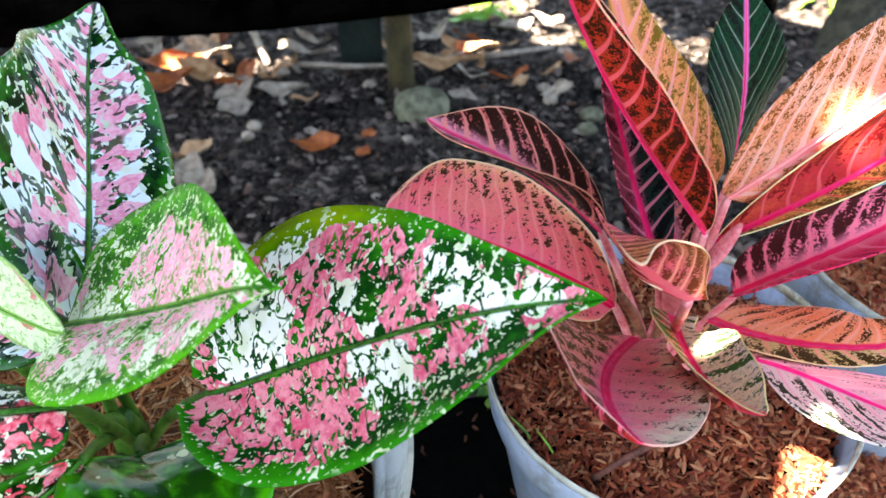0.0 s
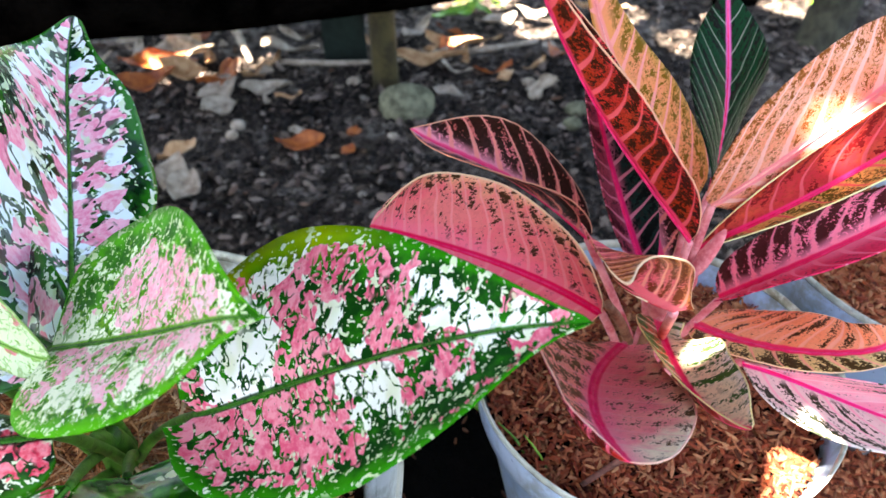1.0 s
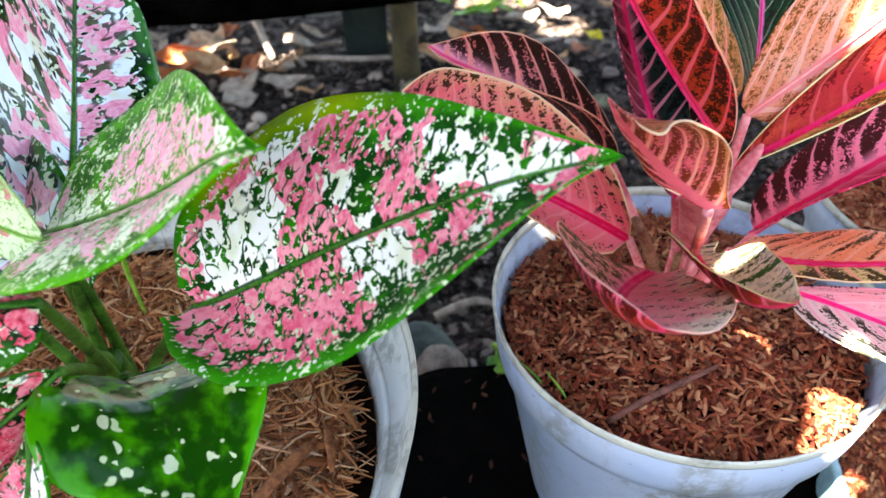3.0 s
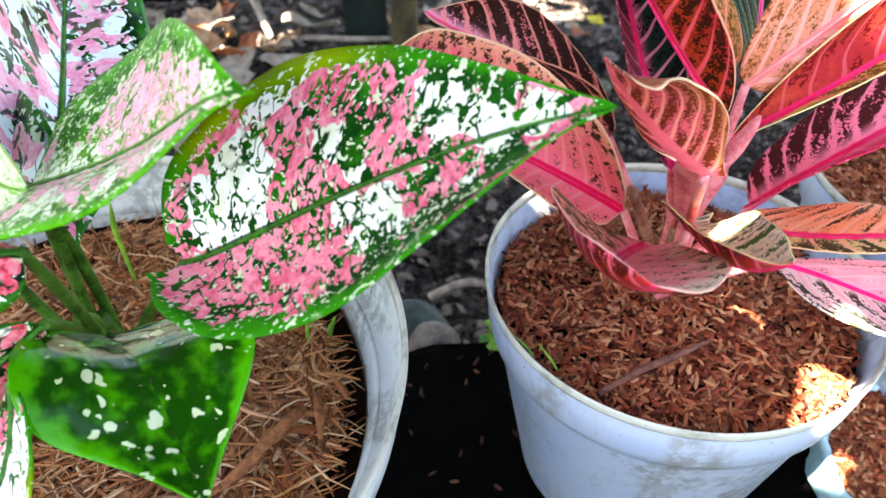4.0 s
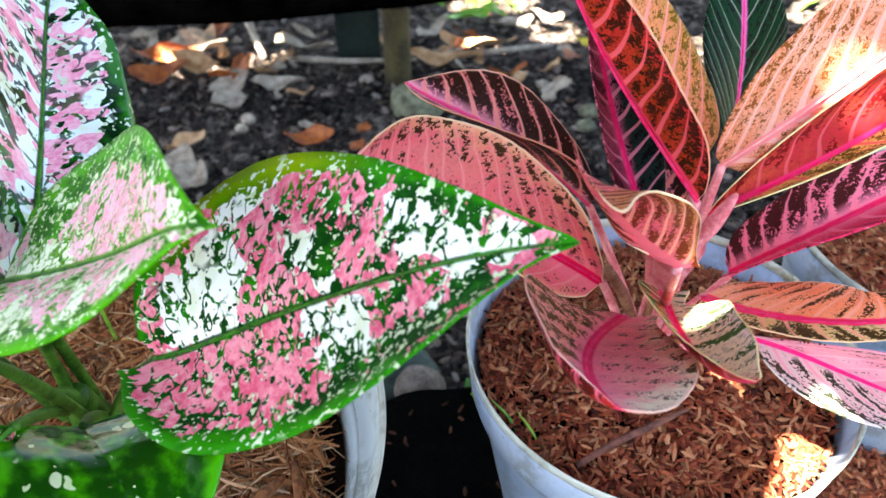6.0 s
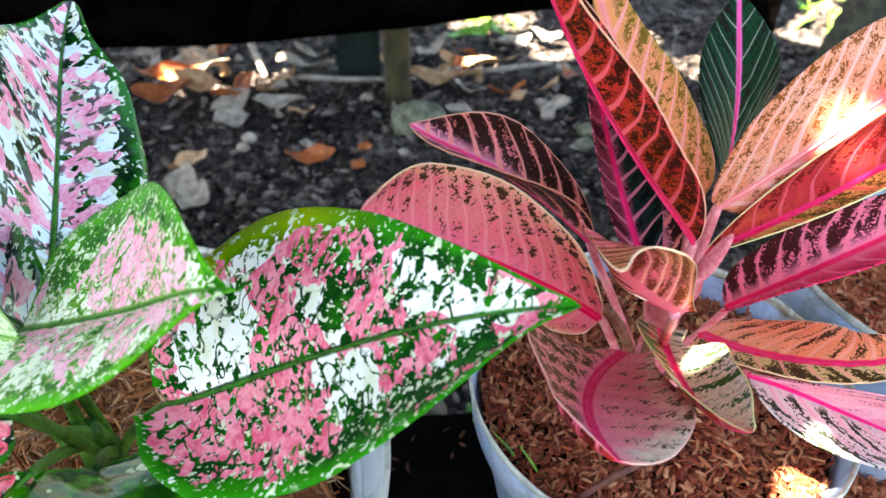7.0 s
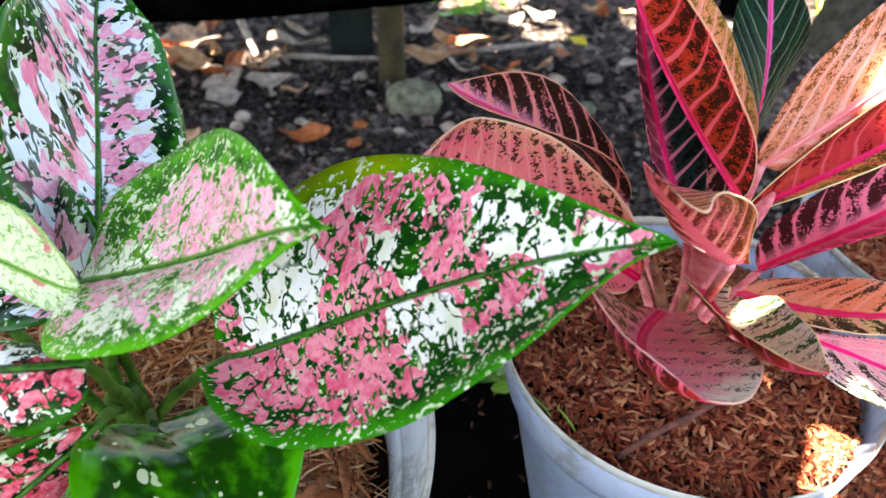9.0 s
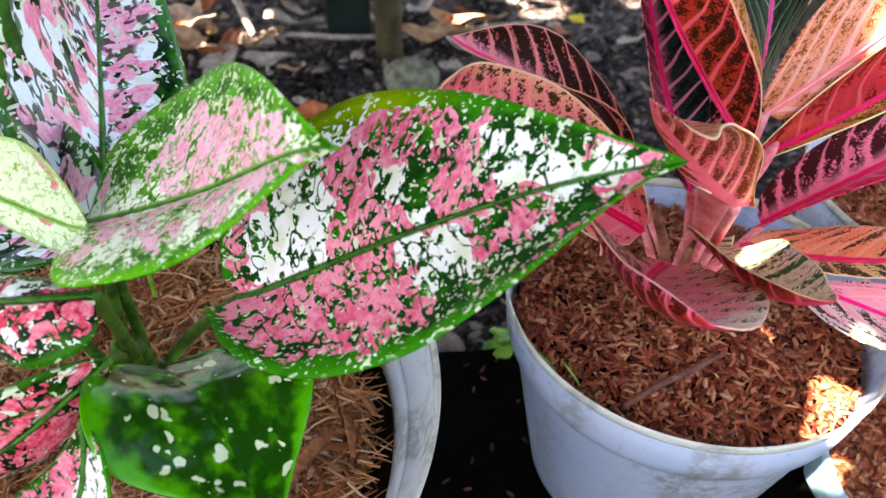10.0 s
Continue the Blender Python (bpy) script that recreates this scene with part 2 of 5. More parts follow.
def plain(name, a, b, scale=40, rough=0.6, bump=0.3, dist=0.002, detail=4, spec=0.4):
    n = Nodes(name, rough, spec)
    f = n.noise(n.position(), scale, detail)
    g = n.noise(n.position(), scale * 7, 3)
    n.bump(n.math("ADD", f, n.math("MULTIPLY", g, 0.5)), bump, dist)
    return n.base(n.mix(n.step(n.math("ADD", n.math("MULTIPLY", f, 0.7), n.math("MULTIPLY", g, 0.3)), 0.35, 0.65), lin(a), lin(b)))


def bits(name, *colours, rough=0.7, single=False):
    """Loose small pieces, each with its own tint."""
    n = Nodes(name, rough, 0.12)
    k = len(colours)
    c = n.ramp(n.random() if single else n.island(), *[(i / (k - 1), h) for i, h in enumerate(colours)])
    g = n.noise(n.position(), 500, 3)
    c = n.mix(n.math("MULTIPLY", g, 0.35), c, lin("160b06"), "MIX")
    n.bump(g, 0.3, 0.0006)
    return n.base(c)


def pot_plastic(name, tint="a8afba", dirt="6d6a4c", cool="93a4bf"):
    n = Nodes(name, 0.42)
    pos = n.position()
    x, y, z = n.split(pos)
    a = n.noise(pos, 14, 4, 0.6, 0.5)
    b = n.noise(pos, 160, 4, 0.65)
    drip = n.noise(n.xyz(n.math("MULTIPLY", x, 30.0), n.math("MULTIPLY", y, 30.0), n.math("MULTIPLY", z, 8.0)), 1.0, 4, 0.6)
    stain = n.math("MULTIPLY", n.step(a, 0.50, 0.68), n.step(b, 0.42, 0.62))
    smear = n.math("MULTIPLY", n.step(drip, 0.47, 0.62), n.step(b, 0.34, 0.58))
    speck = n.step(n.noise(pos, 420, 2), 0.70, 0.76)
    c = n.mix(n.step(n.noise(pos, 8, 2), 0.3, 0.7), lin(tint), lin(cool))
    c = n.mix(n.math("MULTIPLY", smear, 0.7), c, lin("6e7068"))
    c = n.mix(n.math("MULTIPLY", stain, 0.7), c, lin(dirt))
    c = n.mix(n.math("MULTIPLY", speck, 0.75), c, lin("2c2820"))
    n.bump(a, 0.15, 0.002)
    return n.base(c)


L2_PATCHES = {
    "pink": [(0.0691, -0.0077, 0.020), (0.0453, -0.012, 0.016), (0.0935, -0.0029, 0.011), (0.0535, -0.0234, 0.011), (0.0993, 0.0086, 0.006), (0.0824, 0.0166, 0.006), (0.0622, 0.0228, 0.007)],
    "white": [(0.1067, -0.0048, 0.005), (0.0453, 0.0338, 0.010), (0.0735, 0.0271, 0.006), (0.0927, 0.0156, 0.004), (0.030, -0.003, 0.008)],
    "green": [(0.0186, -0.0213, 0.008), (0.0286, -0.0352, 0.008), (0.0669, -0.0371, 0.012), (0.085, -0.029, 0.008), (0.0972, -0.0198, 0.006), (0.1064, -0.0119, 0.004), (0.1148, -0.0007, 0.003)],
}
L3_PATCHES = {
    "pink": [(0.0495, -0.0063, 0.0094), (0.0626, -0.0064, 0.0069), (0.0552, -0.0256, 0.0085), (0.0733, -0.0335, 0.0096), (0.0892, -0.0314, 0.0071), (0.0908, -0.0077, 0.0101), (0.0387, -0.0438, 0.0043), (0.0973, 0.0048, 0.0073), (0.1104, 0.0042, 0.0059), (0.1006, 0.0117, 0.0072), (0.0509, 0.0166, 0.0092), (0.0626, 0.0246, 0.0091), (0.0311, 0.013, 0.0144), (0.0151, 0.0159, 0.0133), (0.0336, 0.0266, 0.0107), (0.0523, 0.0303, 0.0086), (0.0733, 0.0296, 0.0068)],
    "white": [(0.021, -0.0118, 0.0126), (0.0361, -0.02, 0.0105), (0.017, -0.0196, 0.0079), (0.0671, -0.0126, 0.0036), (0.1088, -0.013, 0.0094), (0.1187, -0.0057, 0.0074), (0.1055, -0.0201, 0.0055), (0.1366, -0.0014, 0.0069), (0.0509, -0.0411, 0.0058), (0.0828, 0.0104, 0.0078), (0.0702, 0.0054, 0.0055), (0.1236, 0.0017, 0.0046)],
    "green": [(0.0749, -0.009, 0.0044), (0.0796, -0.0174, 0.0043), (0.1269, -0.0141, 0.0056), (0.099, -0.0319, 0.0056), (0.1088, -0.0252, 0.0052), (0.1187, -0.0182, 0.0042), (0.1154, 0.0187, 0.0053), (0.1039, 0.0247, 0.0087), (0.0876, 0.030, 0.0085), (0.1269, 0.0105, 0.0056), (0.0702, 0.0389, 0.0067), (0.0426, 0.0413, 0.0058)],
}
M_L3 = splash_leaf("splash_pink_white", 0.64, 0.64, green=("063a0e", "1f8010"), edge=0.11, yellow=0.8, flecks=0.62, fine=0.88, pinks=("e65c7c", "f69cac"), zones=36, spec=0.03, rough=0.4, patches=L3_PATCHES, streak=0.8, dash=0.6, flecked=(330, 0.42))
M_L2 = splash_leaf("splash_lime_pink", 0.66, 0.55, green=("1e640a", "4cac12"), pinks=("f49cb4", "fcccd8"), white="f4f8e0", limes=0.7, fine=0.95, edge=0.22, flecks=0.80, net=0.75, spec=0.05, glow=0.2, patches=L2_PATCHES, flecked=(300, 0.6))
# white splashes tinted blue to carry the sky's sheen in the colour
M_L1 = splash_leaf("splash_white_pink", 0.82, 0.44, green=("03280f", "1a6c14"), pinks=("f088a8", "fabcd0"), white="eaf6fe", rough=0.2, spec=0.35, relief=0.6, crumple=2.0, edge=0.27, zones=46, fine=0.50, flecks=0.85, sweep=0.6, streak=0.75, dash=0.6, stripes=0.09, net=0.9)
M_L4 = splash_leaf("splash_green", -0.35, 0.30, green=("0a4406", "3aa00e"), white="e4eed4", rough=0.2, fine=0.62, flecks=0.0, fleck_scale=180, spec=0.28, relief=0.3, crumple=5.0, flecked=(108, 0.72))
M_L5 = splash_leaf("splash_pale", 0.95, 0.0, green=("7cac50", "a8cc78"), white="dff0c4", edge=0.10, limes=0.4, net=0.6, flecks=0.9, spec=0.1)
M_L6 = splash_leaf("splash_crimson", 0.80, 0.95, pinks=("dc2c4c", "f68c98"), edge=0.22, flecks=0.7, fine=0.75)
M_R1 = veined_leaf("veined_olive", "e87c80", "1c1208", 0.60, vein="f4988c", rib="f05088", edge="e8a084", second="cc6860", centre="f8a0b8", near=0.66, speck=0.4, halo=0.008, gap=0.0068, bar=0.6, vw=1.4, spots=1.1, bow=24.0, tip=("f2dce0", 0.9))
M_R2 = veined_leaf("veined_salmon", "fa7c8a", "3c2a10", 0.08, vein="fcb0b4", rib="f0145c", second="f48c8c", edge="f4cca4", glow=0.25, speck=0.10, centre="ff88a4", margin="f8b090", near=0.20, gap=0.0058, veins=0.5, bar=0.8)
M_R3 = veined_leaf("veined_red", "cc342c", "30180a", 0.44, vein="f4646e", rib="f84470", edge="f8b090", second="b83c20", speck=0.5, spots=1.5, gap=0.0072, bow=26.0, margin="f03c44", vw=1.4, halo=0.004, bar=0.8, veins=0.95)
M_R4 = veined_leaf("veined_gold", "f49c70", "7a5c10", 0.26, vein="fca8a4", rib="f69a94", second="f0a066", glow=0.3, spots=1.5, margin="d0944c", gap=0.0075, speck=0.5, bow=24.0, vw=1.7, bar=0.8, fleck="a8641c")
M_R5 = veined_leaf("veined_darkgreen", "07341a", "140c0a", 0.30, vein="b4b8a8", rib="e468ac", rough=0.45, spec=0.08, glow=0.05, gap=0.0085, sweep=0.9, speck=0.0, bow=60.0, veins=0.65, vw=0.5, halo=0.003)
M_R6 = veined_leaf("veined_orange", "faa282", "94521a", 0.22, vein="ffccc4", rib="fb9aa4", second="fcb69e", glow=0.32, gap=0.0075, spots=1.8, speck=0.6, vw=2.0, bow=20.0, fleck="c0762c", centre="fdaca4", halo=0.006, bar=0.8)
M_R7 = veined_leaf("veined_maroon", "d43a46", "84181e", 0.30, vein="f06a78", rib="fc3880", second="e05a48", upper="ead078", edge="f8f2b8", near=0.34, gap=0.0072, speck=0.4, halo=0.004, margin="b83c30", mottle2="5a5a10", bar=0.5, fleck="b0402c")
M_R8 = veined_leaf("veined_rose_dark", "fa84a4", "341408", 0.60, vein="fc90ac", rib="f62c70", upper="f03a6c", near=0.05, gap=0.0062, speck=0.2, centre="fc92b0", vw=1.3, bar=0.6, spots=1.1)
M_R9 = veined_leaf("veined_bronze", "ee6478", "7a2c10", 0.36, vein="fba08e", rib="f4707e", edge="fcd8b4", second="e8705c", margin="d07c48", speck=0.45, gap=0.0042, bow=34.0, glow=0.25, vw=0.9, spots=1.5, centre="fa7890", halo=0.004)
M_R10 = veined_leaf("veined_rolled", "ff8ca0", "4c380c", 0.15, vein="ffb0bc", rib="f0206c", edge="fcc8b4", second="ffa0a4", near=0.48, spots=1.2, upper="f8a08c", centre="ff80a4", speck=0.14, glow=0.25, bar=0.75, margin="fde0c0", halo=0.008, gap=0.009, mottle2="5a4410", veins=0.35, tip=("fff6dc", 0.68))
M_R11 = veined_leaf("veined_cream", "fff6d4", "246408", 0.32, vein="fcf4d4", rib="f82a70", edge="f0e0a0", upper="ea6a58", near=0.42, centre="ffb0b0", bar=0.28, halo=0.004, gap=0.0055, margin="fffcf0", glow=0.3)
M_R12 = veined_leaf("veined_copper", "fb8c62", "3a2208", 0.26, vein="fca68e", rib="f82c64", upper="e6be80", edge="fcccA4", near=0.50, spots=1.3, speck=0.12, second="fc9c76", bar=0.35, halo=0.005, gap=0.0055)
# right half near white: sunlight on the leaf is put into its colour
M_R13 = veined_leaf("veined_blush", "f898b0", "1a2c06", 0.16, vein="f8bccc", rib="f83098", second="f4b4c4", upper="eee0d8", near=0.30, speck=0.05, halo=0.008, bar=0.4, gap=0.007)
M_R10_BACK = veined_leaf("veined_maroon_back", "cc3430", "5a1408", 0.44, vein="ff7088", rib="ff4478", edge="ff90a0", second="b84820", gap=0.0075, vw=2.0, veins=0.9, bar=0.8, spots=1.6, bow=26.0, margin="ff6488", glow=0.3)
M_R14 = veined_leaf("veined_plum", "b04c60", "3c1014", 0.30, vein="e08aa0", rib="e82a78", second="8c3448", centre="e07094", upper="16302c", near=0.3, mottle2="0c1412", gap=0.005, vw=1.0, halo=0.005)
M_PETIOLE_L = plain("petiole_green", "1a3e0e", "4e7e2c", 70, 0.4, detail=6, spec=0.2)
M_RIB_P = plain("pink_rib", "e81c5e", "f84480", 200, 0.5, spec=0.08)
M_RIB_G = plain("green_rib", "164a0e", "3c7a22", 200, 0.4, spec=0.15)
M_PETIOLE_R = plain("petiole_pink", "cc5a64", "f0a0a4", 70, 0.45, detail=6, spec=0.2)
M_RIB_PALE = plain("pale_rib", "f08a8c", "fab0a8", 200, 0.5, spec=0.08)
M_STEM_R = plain("stem_dry", "7a4a34", "b08468", 120, 0.7)
M_TWIG = plain("twig_bark", "4a281e", "7e4e40", 120, 0.8)
M_POT = pot_plastic("white_plastic", "9aa4b4", "5c5a44", "8398b8")
M_POT_OLD = pot_plastic("aged_plastic", "bcbcb0", "6e6040", "aeb4b8")
M_HUSK = bits("rice_husk", "34120c", "843824", "b45e3e", "62261c", "c87c56", "8a4030", "d4966c", "522216")
M_SHAVE = bits("coir_strands", "5c2e1a", "a8623a", "d0925e", "7e4426", "c08054", "e8bc90", "4a2414")
M_HUSK_ONE = bits("rice_husk_single", "34120c", "843824", "b45e3e", "62261c", "c87c56", "8a4030", "d4966c", "522216", single=True)
M_SHAVE_ONE = bits("coir_strand_single", "7a4226", "b06c40", "d69c6c", "8e4e2c", "cc8e64", "ecc6a0", "6a3620", single=True)
M_SHAVING = plain("wood_shaving", "6e3c20", "a8683c", 300, 0.7)
# near-black bed: the shade between loose pieces is put into its colour
M_BED = plain("dark_gap_bed", "0a0503", "1c0e08", 120, 0.9, 0.6, 0.004, spec=0.05)
M_LIP = pot_plastic("worn_lip", "c4c4b8", "6a5f40", "b0b2ac")
M_BLUE = plain("blue_white_film", "6f97a4", "a4c4cc", 30, 0.35)


def soil_material():
    n = Nodes("garden_soil", 0.95, 0.03)
    pos = n.position()
    a, b, c = n.noise(pos, 6, 4), n.noise(pos, 45, 5, 0.65), n.noise(pos, 260, 4, 0.7)
    f = n.math("ADD", n.math("MULTIPLY", a, 0.35), n.math("ADD", n.math("MULTIPLY", b, 0.4), n.math("MULTIPLY", c, 0.25)))
    col = n.ramp(f, (0.40, "060504"), (0.47, "2e2825"), (0.545, "6a605b"), (0.64, "b2a89f"))
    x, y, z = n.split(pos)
    # dark ledge soil, taken to near-black to paint in shade between the pots
    ledge_shade = n.step(n.math("ADD", y, n.math("MULTIPLY", n.math("SUBTRACT", b, 0.5), 0.06)), 0.42, 0.38)
    col = n.mix(ledge_shade, col, n.mix(n.step(b, 0.45, 0.65), lin("010101"), lin("070504")))
    n.bump(n.math("ADD", b, n.math("MULTIPLY", c, 0.6)), 1.0, 0.02)
    return n.base(col)


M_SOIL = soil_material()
M_SPILT = bits("dull_husk", "2c1812", "44261c", "684230", "341c14")
M_CHIP = bits("litter_chips", "2e2624", "54483f", "7a6c64", "867670", "443630", "948880", "664a3c")
M_CRUMB = bits("soil_crumb", "0f0d0c", "221d1c", "38302e", "1a1614", "4a423e")
M_DRY = plain("dry_leaf", "9a6a42", "c9a27c", 60, 0.6)
M_DRY_PALE = plain("dry_leaf_pale", "7c6c5e", "b8a898", 60, 0.7)
M_DRY_RED = plain("dry_leaf_rust", "7a3418", "b5642c", 60, 0.6)
M_STONE = plain("mossy_stone", "4a4a3c", "84826c", 50, 0.9, 0.5, 0.004, spec=0.1)
M_STONE2 = plain("grey_stone", "5c4e48", "8c7e76", 70, 0.85, 0.6, 0.004)
M_STONE3 = plain("dark_stone", "26302e", "43524e", 60, 0.8)
# even near-black brown timber without specular
M_BEAM = plain("black_timber", "010101", "0a0807", 18, 0.9, 0.8, 0.01, spec=0.0)
M_POST = plain("bamboo_post", "2c2413", "4e4425", 30, 0.6)
M_BARK = plain("bark", "2c2a22", "4c4a3c", 40, 0.9, 0.8, 0.01)
M_GRASS = plain("weed_leaf", "3f7a1c", "86b53a", 80, 0.45)
def canopy_material():
    n = Nodes("tree_leaf", 0.5, 0.3)
    c = n.ramp(n.island(), (0.0, "2c4a1c"), (0.5, "47702c"), (1.0, "5c8440"))
    n.thin(c, 0.4)
    return n.base(c)


M_CANOPY = canopy_material()


# ---- mesh helpers ----
def mesh_object(name, verts, faces, mats, parent=None, label="", smooth=True, mat_ids=None):
    me = bpy.data.meshes.new(name)
    me.from_pydata([tuple(map(float, v)) for v in verts], [], faces)
    for m in (mats if isinstance(mats, (list, tuple)) else [mats]):
        me.materials.append(m)
    if smooth:
        me.polygons.foreach_set("use_smooth", [True] * len(me.polygons))
    if mat_ids is not None:
        me.polygons.foreach_set("material_index", mat_ids)
    me.update()
    ob = new(name, me)
    if parent is not None:
        ob.parent = parent
    if label:
        ob["label"] = label
    return ob


def lathe(name, profile, centre, mat, seg=96, wobble=0.0, parent=None, label="", seed=0):
    """Turns a closed profile of (radius, height) round a vertical axis."""
    verts, faces = [], []
    k = len(profile)
    for i in range(seg):
        a = 2 * math.pi * i / seg
        w = 1 + wobble * (math.sin(2 * a + seed) + 0.6 * math.sin(3 * a + 2 * seed))
        for r, z in profile:
            verts.append((centre[0] + r * w * math.cos(a), centre[1] + r * w * math.sin(a), centre[2] + z))
    for i in range(seg):
        j = (i + 1) % seg
        for m in range(k):
            q = (m + 1) % k
            faces.append((i * k + m, j * k + m, j * k + q, i * k + q))
    return mesh_object(name, verts, faces, mat, parent, label)


def tube(name, pts, radii, mat, parent=None, label="", seg=10, flat=1.0):
    """A tapered tube along a smooth line of points."""
    P = [Vector(p) for p in pts]
    path, rad = [], []
    for i in range(len(P) - 1):
        a, b = P[max(i - 1, 0)], P[i]
        c, d = P[i + 1], P[min(i + 2, len(P) - 1)]
        for k in range(6):
            u = k / 6
            path.append(0.5 * (2 * b + (c - a) * u + (2 * a - 5 * b + 4 * c - d) * u * u + (3 * b - a - 3 * c + d) * u ** 3))
            rad.append(radii[i] + (radii[i + 1] - radii[i]) * u)
    path.append(P[-1])
    rad.append(radii[-1])
    verts, faces = [], []
    n = len(path)
    up = Vector((0.31, 0.2, 0.93))
    for i, p in enumerate(path):
        t = (path[min(i + 1, n - 1)] - path[max(i - 1, 0)]).normalized()
        s = t.cross(up)
        s = s.normalized() if s.length > 1e-4 else Vector((1, 0, 0))
        o = s.cross(t)
        for k in range(seg):
            a = 2 * math.pi * k / seg
            verts.append(p + s * (rad[i] * math.cos(a)) + o * (rad[i] * flat * math.sin(a)))
    for i in range(n - 1):
        for k in range(seg):
            q = (k + 1) % seg
            faces.append((i * seg + k, i * seg + q, (i + 1) * seg + q, (i + 1) * seg + k))
    faces.append(tuple(range(seg))[::-1])
    faces.append(tuple((n - 1) * seg + k for k in range(seg)))
    return mesh_object(name, verts, faces, mat, parent, label)


def rot_about(v, k, a):
    c, s = np.cos(a)[:, None], np.sin(a)[:, None]
    return v * c + np.cross(k, v) * s + k * (k * v).sum(1, keepdims=True) * (1 - c)


def unit(v):
    return v / np.maximum(np.linalg.norm(v, axis=-1, keepdims=True), 1e-9)


def leaf(plant, mat, label, base, c1, c2, tip, side, roll=0.0, twist=0.0, wl=0.03, wr=0.03, fold=(0.1, 0.1), curl=(0.0, 0.0), shape=(0.6, 0.8), lobe=(0.0, 0.0), seed=0, **more):
    """A blade round a curved rib. wl, wr: half widths; fold: how far the halves rise; curl: how much more at the margin; shape: fullness at base and tip."""
    ss = np.linspace(0, 1, 46)
    a, b = max(shape[0], 0.2), max(shape[1], 0.3)
    m = a / (a + b)
    prof = np.maximum(ss, 1e-6) ** a * np.maximum(1 - ss, 0) ** b / (m ** a * (1 - m) ** b)
    back = [lb * np.minimum(prof, 1) * (1 - ss) ** 2.5 for lb in lobe]
    return blade_mesh(plant, mat, label, ss, (base, c1, c2, tip), side, roll + twist * (ss - 0.5), (wl * prof, wr * prof), [f + 0 * ss for f in fold], [c + 0 * ss for c in curl], back, seed=seed, **more)


def along(knots, ss):
    """A smooth curve through evenly spaced values."""
    k = np.asarray(knots, float)
    n = len(k) - 1
    x = np.clip(ss * n, 0, n - 1e-9)
    i = x.astype(int)
    u = x - i
    a, b, c, d = k[np.maximum(i - 1, 0)], k[i], k[i + 1], k[np.minimum(i + 2, n)]
    return 0.5 * (2 * b + (c - a) * u + (2 * a - 5 * b + 4 * c - d) * u * u + (3 * b - a - 3 * c + d) * u ** 3)


def shaped_leaf(plant, mat, label, rib, side, roll, wide, fold, curl, back, seed=0, **more):
    """A blade whose half widths, rise and curl change from base to tip, with lobes drawn back behind the stalk."""
    ss = np.linspace(0, 1, 60)
    end = np.sqrt(np.maximum(1 - ss ** 6, 0))
    return blade_mesh(plant, mat, label, ss, rib, side, along(roll, ss), [np.maximum(along(w, ss), 0) * end for w in wide], [along(f, ss) for f in fold], [along(c, ss) for c in curl], [b * (1 - ss) ** 3 for b in back], seed=seed, **more)


